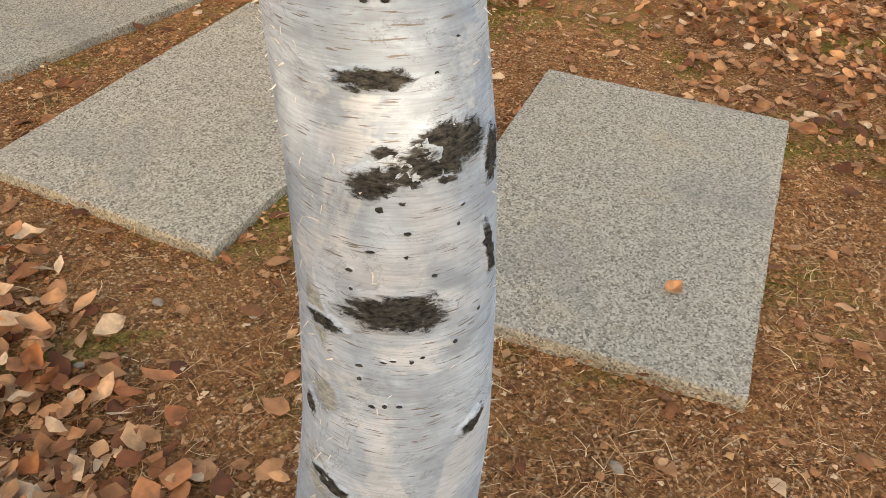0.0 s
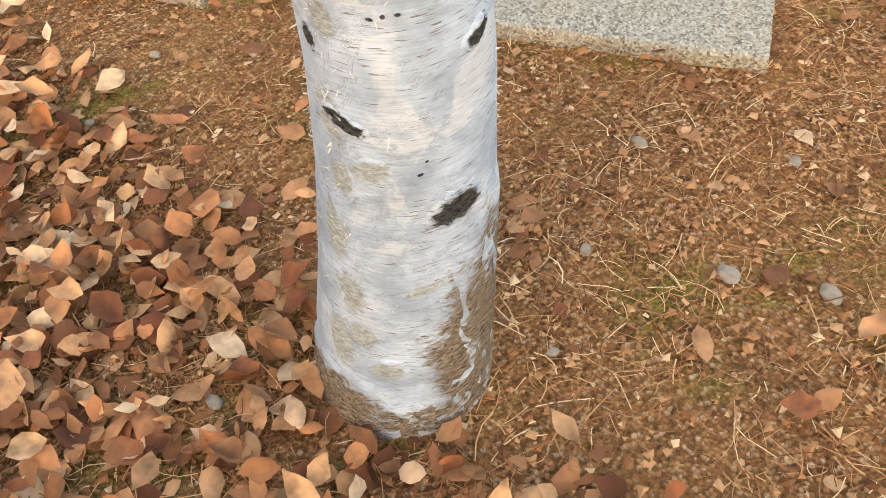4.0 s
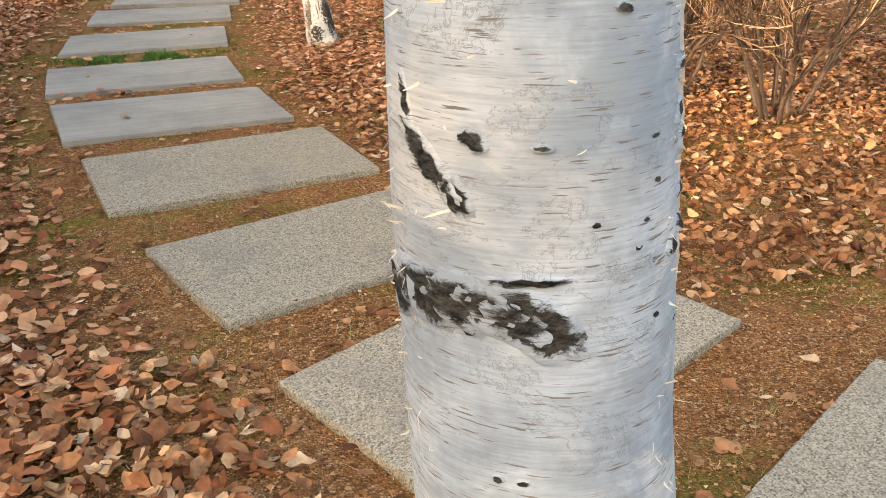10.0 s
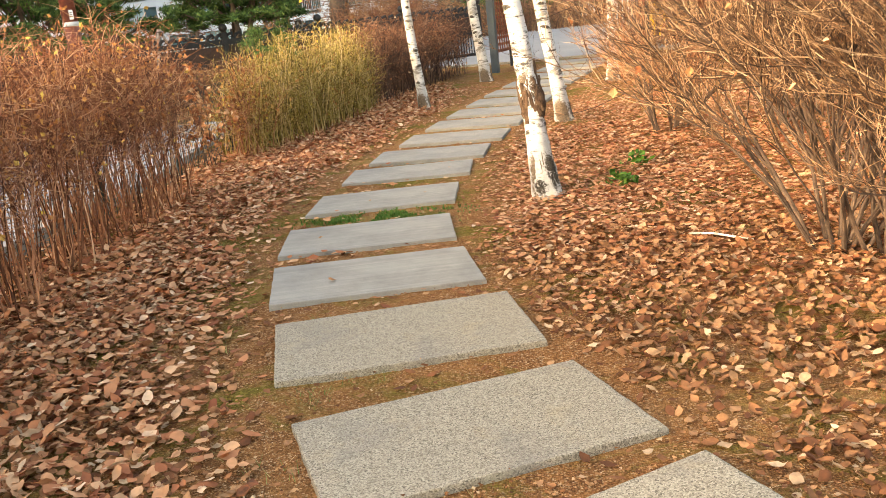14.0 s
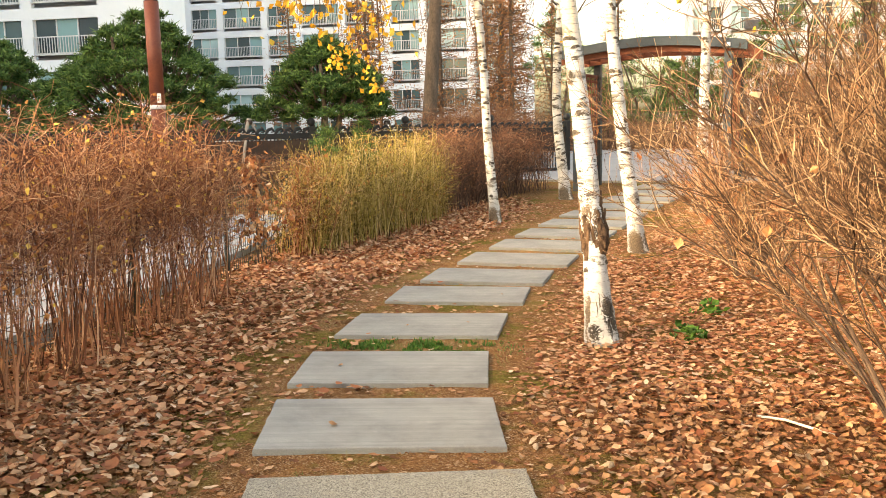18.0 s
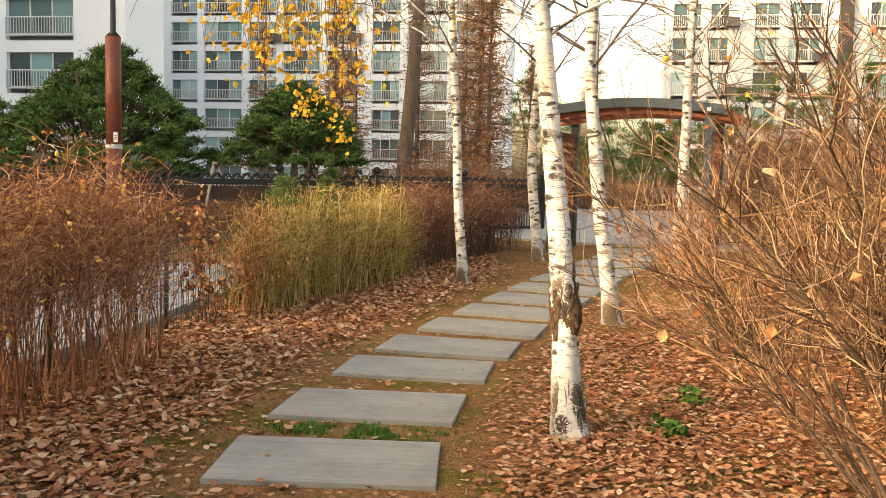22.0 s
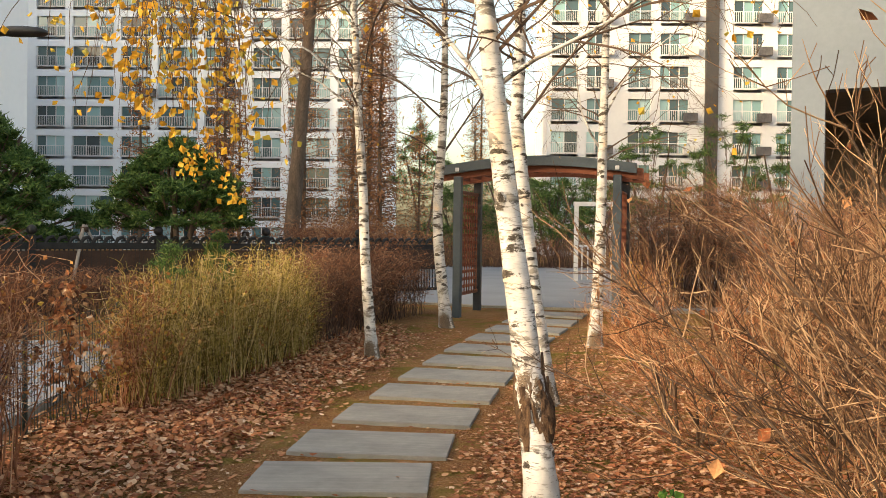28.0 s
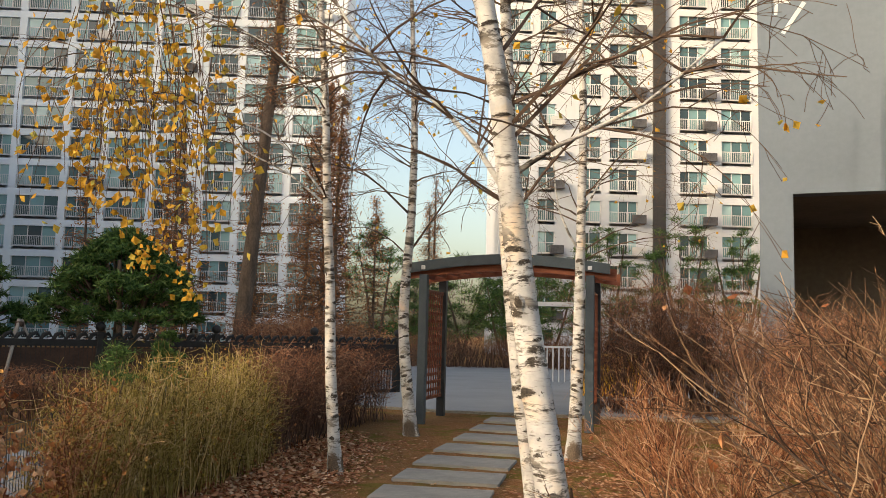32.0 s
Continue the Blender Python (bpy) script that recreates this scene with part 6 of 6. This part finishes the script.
def scatter_straw(count, seed):
    """Thin curved straws lying flat, thickest by the first birch."""
    r = random.Random(seed)
    g = Geo()
    for k in range(count):
        q = r.random()
        x, y = (r.uniform(-0.2, 2.1), r.uniform(-0.5, 1.3)) if q < 0.42 else (r.uniform(-0.6, 2.6), r.uniform(-0.6, 2.6)) if q < 0.72 else (r.uniform(-1.6, 3.2), r.uniform(0, 6.0)) if q < 0.85 else (r.uniform(-2, 4), r.uniform(5, 12))
        if on_slab(x, y, 0.004) or noise.noise((x * 2.2, y * 2.2, 31)) < -0.45:
            continue
        a, ln = r.uniform(0, 6.28), r.choice((r.uniform(0.012, 0.045), r.uniform(0.02, 0.09)))
        bend = r.gauss(0, 0.7)
        g0 = soil(x, y)
        p = Vector((x, y, g0 + r.uniform(0.001, 0.012)))
        w0 = r.uniform(0.0004, 0.0010)
        last = None
        for s in range(4):
            w = Vector((-math.sin(a), math.cos(a), 0)) * w0
            i0 = len(g.v)
            g.v += [tuple(p - w), tuple(p + w)]
            if last is not None:
                g.f.append((last, last + 1, i0 + 1, i0))
            last = i0
            p = p + Vector((math.cos(a), math.sin(a), r.gauss(0, 0.12))) * ln / 3
            p.z = max(p.z, g0 + 0.001)
            a += bend / 3
    tagged(put("pine_straw", g, NEEDLES), "dry pine straw scattered on the soil", "straw", kind="stuff")


scatter_straw(34000, 111)


def scatter_crumbs(count, seed):
    """Broken leaf bits and grit."""
    r = random.Random(seed)
    g = Geo()
    for k in range(count):
        x, y = (r.uniform(-0.8, 2.6), r.uniform(-0.6, 2.8)) if r.random() < 0.6 else (r.uniform(-1.8, 3.5), r.uniform(0, 7.5))
        if on_slab(x, y, -0.01 if r.random() < 0.04 else 0.004):
            continue
        s = r.uniform(0.002, 0.009) * r.choice((1, 1, 1.6))
        top = slab_top(x, y)
        z = top + 0.001 if top is not None else soil(x, y) + r.uniform(0.0, 0.008)
        n = r.choice((3, 4))
        a0 = r.uniform(0, 6.28)
        pts = [(x + math.cos(a0 + 6.28 * i / n) * s * r.uniform(0.5, 1.2), y + math.sin(a0 + 6.28 * i / n) * s * r.uniform(0.5, 1.2), z + r.uniform(-0.002, 0.003)) for i in range(n)]
        g.add(pts + [(x, y, z + s * r.uniform(0.1, 0.6))], [(i, (i + 1) % n, n) for i in range(n)])
    tagged(put("leaf_crumbs", g, CRUMB), "crumbled leaf bits and grit on the soil", "leaf litter", kind="stuff")


scatter_crumbs(38000, 112)


def pebble(x, y, s, seed):
    r = random.Random(seed)
    bm = bmesh.new()
    bmesh.ops.create_icosphere(bm, subdivisions=2, radius=1)
    for v in bm.verts:
        k = 1 + 0.25 * noise.noise(v.co * 1.3 + Vector((seed, 0, 0)))
        v.co = Vector((v.co.x * s * k, v.co.y * s * 0.75 * k, v.co.z * s * 0.5 * k))
    ob = part("pebble", bm, STONE, None, "", True)
    ob.matrix_basis = pose(x, y, soil(x, y) + s * 0.25, 0, 0, r.uniform(0, 360))
    tagged(ob, "small grey pebble lying on the soil", "pebble", "pebbles on the soil")


for i, (x, y) in enumerate([(0.92, 0.33), (1.05, 0.62), (0.80, 0.52), (0.70, 1.35), (0.55, 1.5), (1.0, 0.2), (0.62, 0.42), (1.2, 0.4), (0.35, 1.4), (0.9, 0.9), (0.2, 0.7), (1.35, 0.15)]):
    pebble(x, y, [0.022, 0.016, 0.013, 0.012, 0.014, 0.02, 0.011, 0.015, 0.012, 0.01, 0.016, 0.018][i], i + 3)


def scatter_grass(seed):
    r = random.Random(seed)
    g = Geo()
    spots = []
    for k in range(620):
        x, y = r.uniform(-1.6, 2.6), r.uniform(1.5, 9.5)
        if on_slab(x, y, 0.01) or noise.noise((x * 1.1, y * 1.1, 21)) < -0.02:
            continue
        spots.append((x, y, r.randint(6, 16), 0.05))
    for k in range(60):
        spots.append((-0.62 + 0.95 * r.random(), 6.735 + r.gauss(0, 0.05), 14, 0.035))
    for x, y, n, h in spots:
        for m in range(n):
            px, py = x + r.gauss(0, 0.03), y + r.gauss(0, 0.03)
            if on_slab(px, py):
                continue
            a = r.uniform(0, 6.28)
            d = Vector((math.cos(a) * 0.7, math.sin(a) * 0.7, r.uniform(0.25, 1.0))).normalized() * h * r.uniform(0.5, 1.4)
            w = Vector((-math.sin(a), math.cos(a), 0)) * 0.0016
            p = Vector((px, py, soil(px, py) - 0.004))
            g.add([tuple(p - w), tuple(p + w), tuple(p + d)], [(0, 1, 2)])
    tagged(put("grass_tufts", g, GRASS), "thin tufts of green and straw-coloured grass", "grass", kind="stuff")


scatter_grass(121)


def build_weed(x, y, seed, n=60, size=0.07):
    r = random.Random(seed)
    t = thing("weed_plant", (x, y, gz(x, y)), "small bright green weed growing among fallen leaves", "weed")
    g = Geo()
    for k in range(n):
        a = r.uniform(0, 6.28)
        p = Vector((math.cos(a) * r.uniform(0, 0.13), math.sin(a) * r.uniform(0, 0.13), r.uniform(0, 0.1)))
        leaf_quads(g, p, size * r.uniform(0.5, 1.2), r, False)
    put("foliage", g, WEED, t)


def build_moss():
    """Low green cushions in the joint between two slabs."""
    r = random.Random(137)
    g = Geo()
    for k in range(2600):
        x, y = r.gauss(-0.12, 0.3), r.gauss(6.74, 0.07)
        if on_slab(x, y, 0.004) or noise.noise((x * 6, y * 6, 3)) < -0.12:
            continue
        a, h, w = r.uniform(0, 6.28), r.uniform(0.008, 0.026), r.uniform(0.003, 0.007)
        p = Vector((x, y, soil(x, y)))
        s = Vector((math.cos(a), math.sin(a), 0)) * w
        lean = Vector((r.gauss(0, 0.5), r.gauss(0, 0.5), 1)) * h
        g.add([tuple(p - s), tuple(p + s), tuple(p + lean + s * 0.5), tuple(p + lean - s * 0.5)], [(0, 1, 2, 3)])
    tagged(put("moss", g, WEED), "low green moss in the joint between slabs", "moss", kind="stuff")


build_moss()
build_weed(1.74, 7.1, 131)
build_weed(1.98, 7.95, 132, 30)


def single_leaf(x, y, z, size, yaw, seed):
    r = random.Random(seed)
    ob = put("fallen_leaf", leaf_bulk([(0, 0, 0.004, size, 0, r.gauss(0, 0.15), r.gauss(0, 0.15), 0.35, 1.0, 0.1)]), LITTER)
    ob.matrix_basis = pose(x, y, z, 0, 0, yaw)
    tagged(ob, "single curled brown leaf lying on a granite slab", "leaf", "leaves lying on the slabs")


for i, (x, y, s) in enumerate([(1.478, 0.872, 0.05), (1.62, 2.02, 0.045), (-0.20, 5.02, 0.06), (1.74, 2.3, 0.05), (-0.5, 6.15, 0.035), (0.15, 7.3, 0.035), (-0.3, 7.2, 0.03), (0.28, 8.45, 0.03)]):
    single_leaf(x, y, slab_top(x, y, 0.1) + 0.004, s, i * 57, i)


# ---- clay shard, white stick, pale stone ----
def build_shard(x, y):
    g = Geo()
    n = 7
    r = random.Random(5)
    ring = [(math.cos(6.28 * k / n) * 0.05 * r.uniform(0.75, 1.2), math.sin(6.28 * k / n) * 0.035 * r.uniform(0.75, 1.2)) for k in range(n)]
    g.add([(a, b, 0.02 * (a / 0.05) ** 2) for a, b in ring] + [(a * 0.96, b * 0.96, 0.012 + 0.02 * (a / 0.05) ** 2) for a, b in ring],
          [tuple(reversed(range(n))), tuple(n + k for k in range(n))] + [(k, (k + 1) % n, n + (k + 1) % n, n + k) for k in range(n)])
    ob = put("clay_shard", g, CLAY)
    ob.matrix_basis = pose(x, y, gz(x, y) + 0.02, 50, 0, 20)
    tagged(ob, "broken piece of red-brown clay lying on the leaves", "shard")


build_shard(1.585, 8.55)
stick = put("fallen_stick", Geo().tube([(-0.2, 0, 0), (-0.05, 0.012, 0.012), (0.1, -0.006, 0.008), (0.2, 0.004, 0.0)], [0.006, 0.0075, 0.007, 0.005], 7), PEEL, None, "", True)
stick.matrix_basis = pose(2.07, 5.33, gz(2.07, 5.33) + 0.03, 0, 0, -38)
tagged(stick, "pale peeled stick lying on the fallen leaves", "stick")


def build_curled_shoot():
    """Golden curled leaves hanging at the end of the low hedge."""
    t = thing("leafy_shoot", (-2.5, 9.95, gz(-2.5, 9.95)), "golden brown shoots with curled dry leaves at the hedge end", "shoot")
    r = random.Random(17)
    g, lf = Geo(), Geo()
    for k in range(9):
        p = Vector((r.uniform(-0.25, 0.12), r.uniform(-0.15, 0.1), -0.02))
        pts = [p]
        h = r.uniform(0.7, 1.2)
        for j in range(5):
            pts.append(pts[-1] + Vector((r.gauss(-0.02, 0.04), r.gauss(0, 0.03), h / 5)))
        g.tube(pts, [0.006, 0.0055, 0.005, 0.004, 0.003, 0.002], 5, False)
        for q in pts[2:]:
            for m in range(9):
                leaf_quads(lf, q + Vector((r.gauss(0, 0.06), r.gauss(0, 0.06), r.gauss(0, 0.06))), r.uniform(0.05, 0.09), r)
    tagged(put("stem_tangle", g, BRANCH, t), kind="stuff")
    tagged(put("foliage", lf, LITTER, t, "curled golden brown leaves"), kind="stuff")


build_curled_shoot()
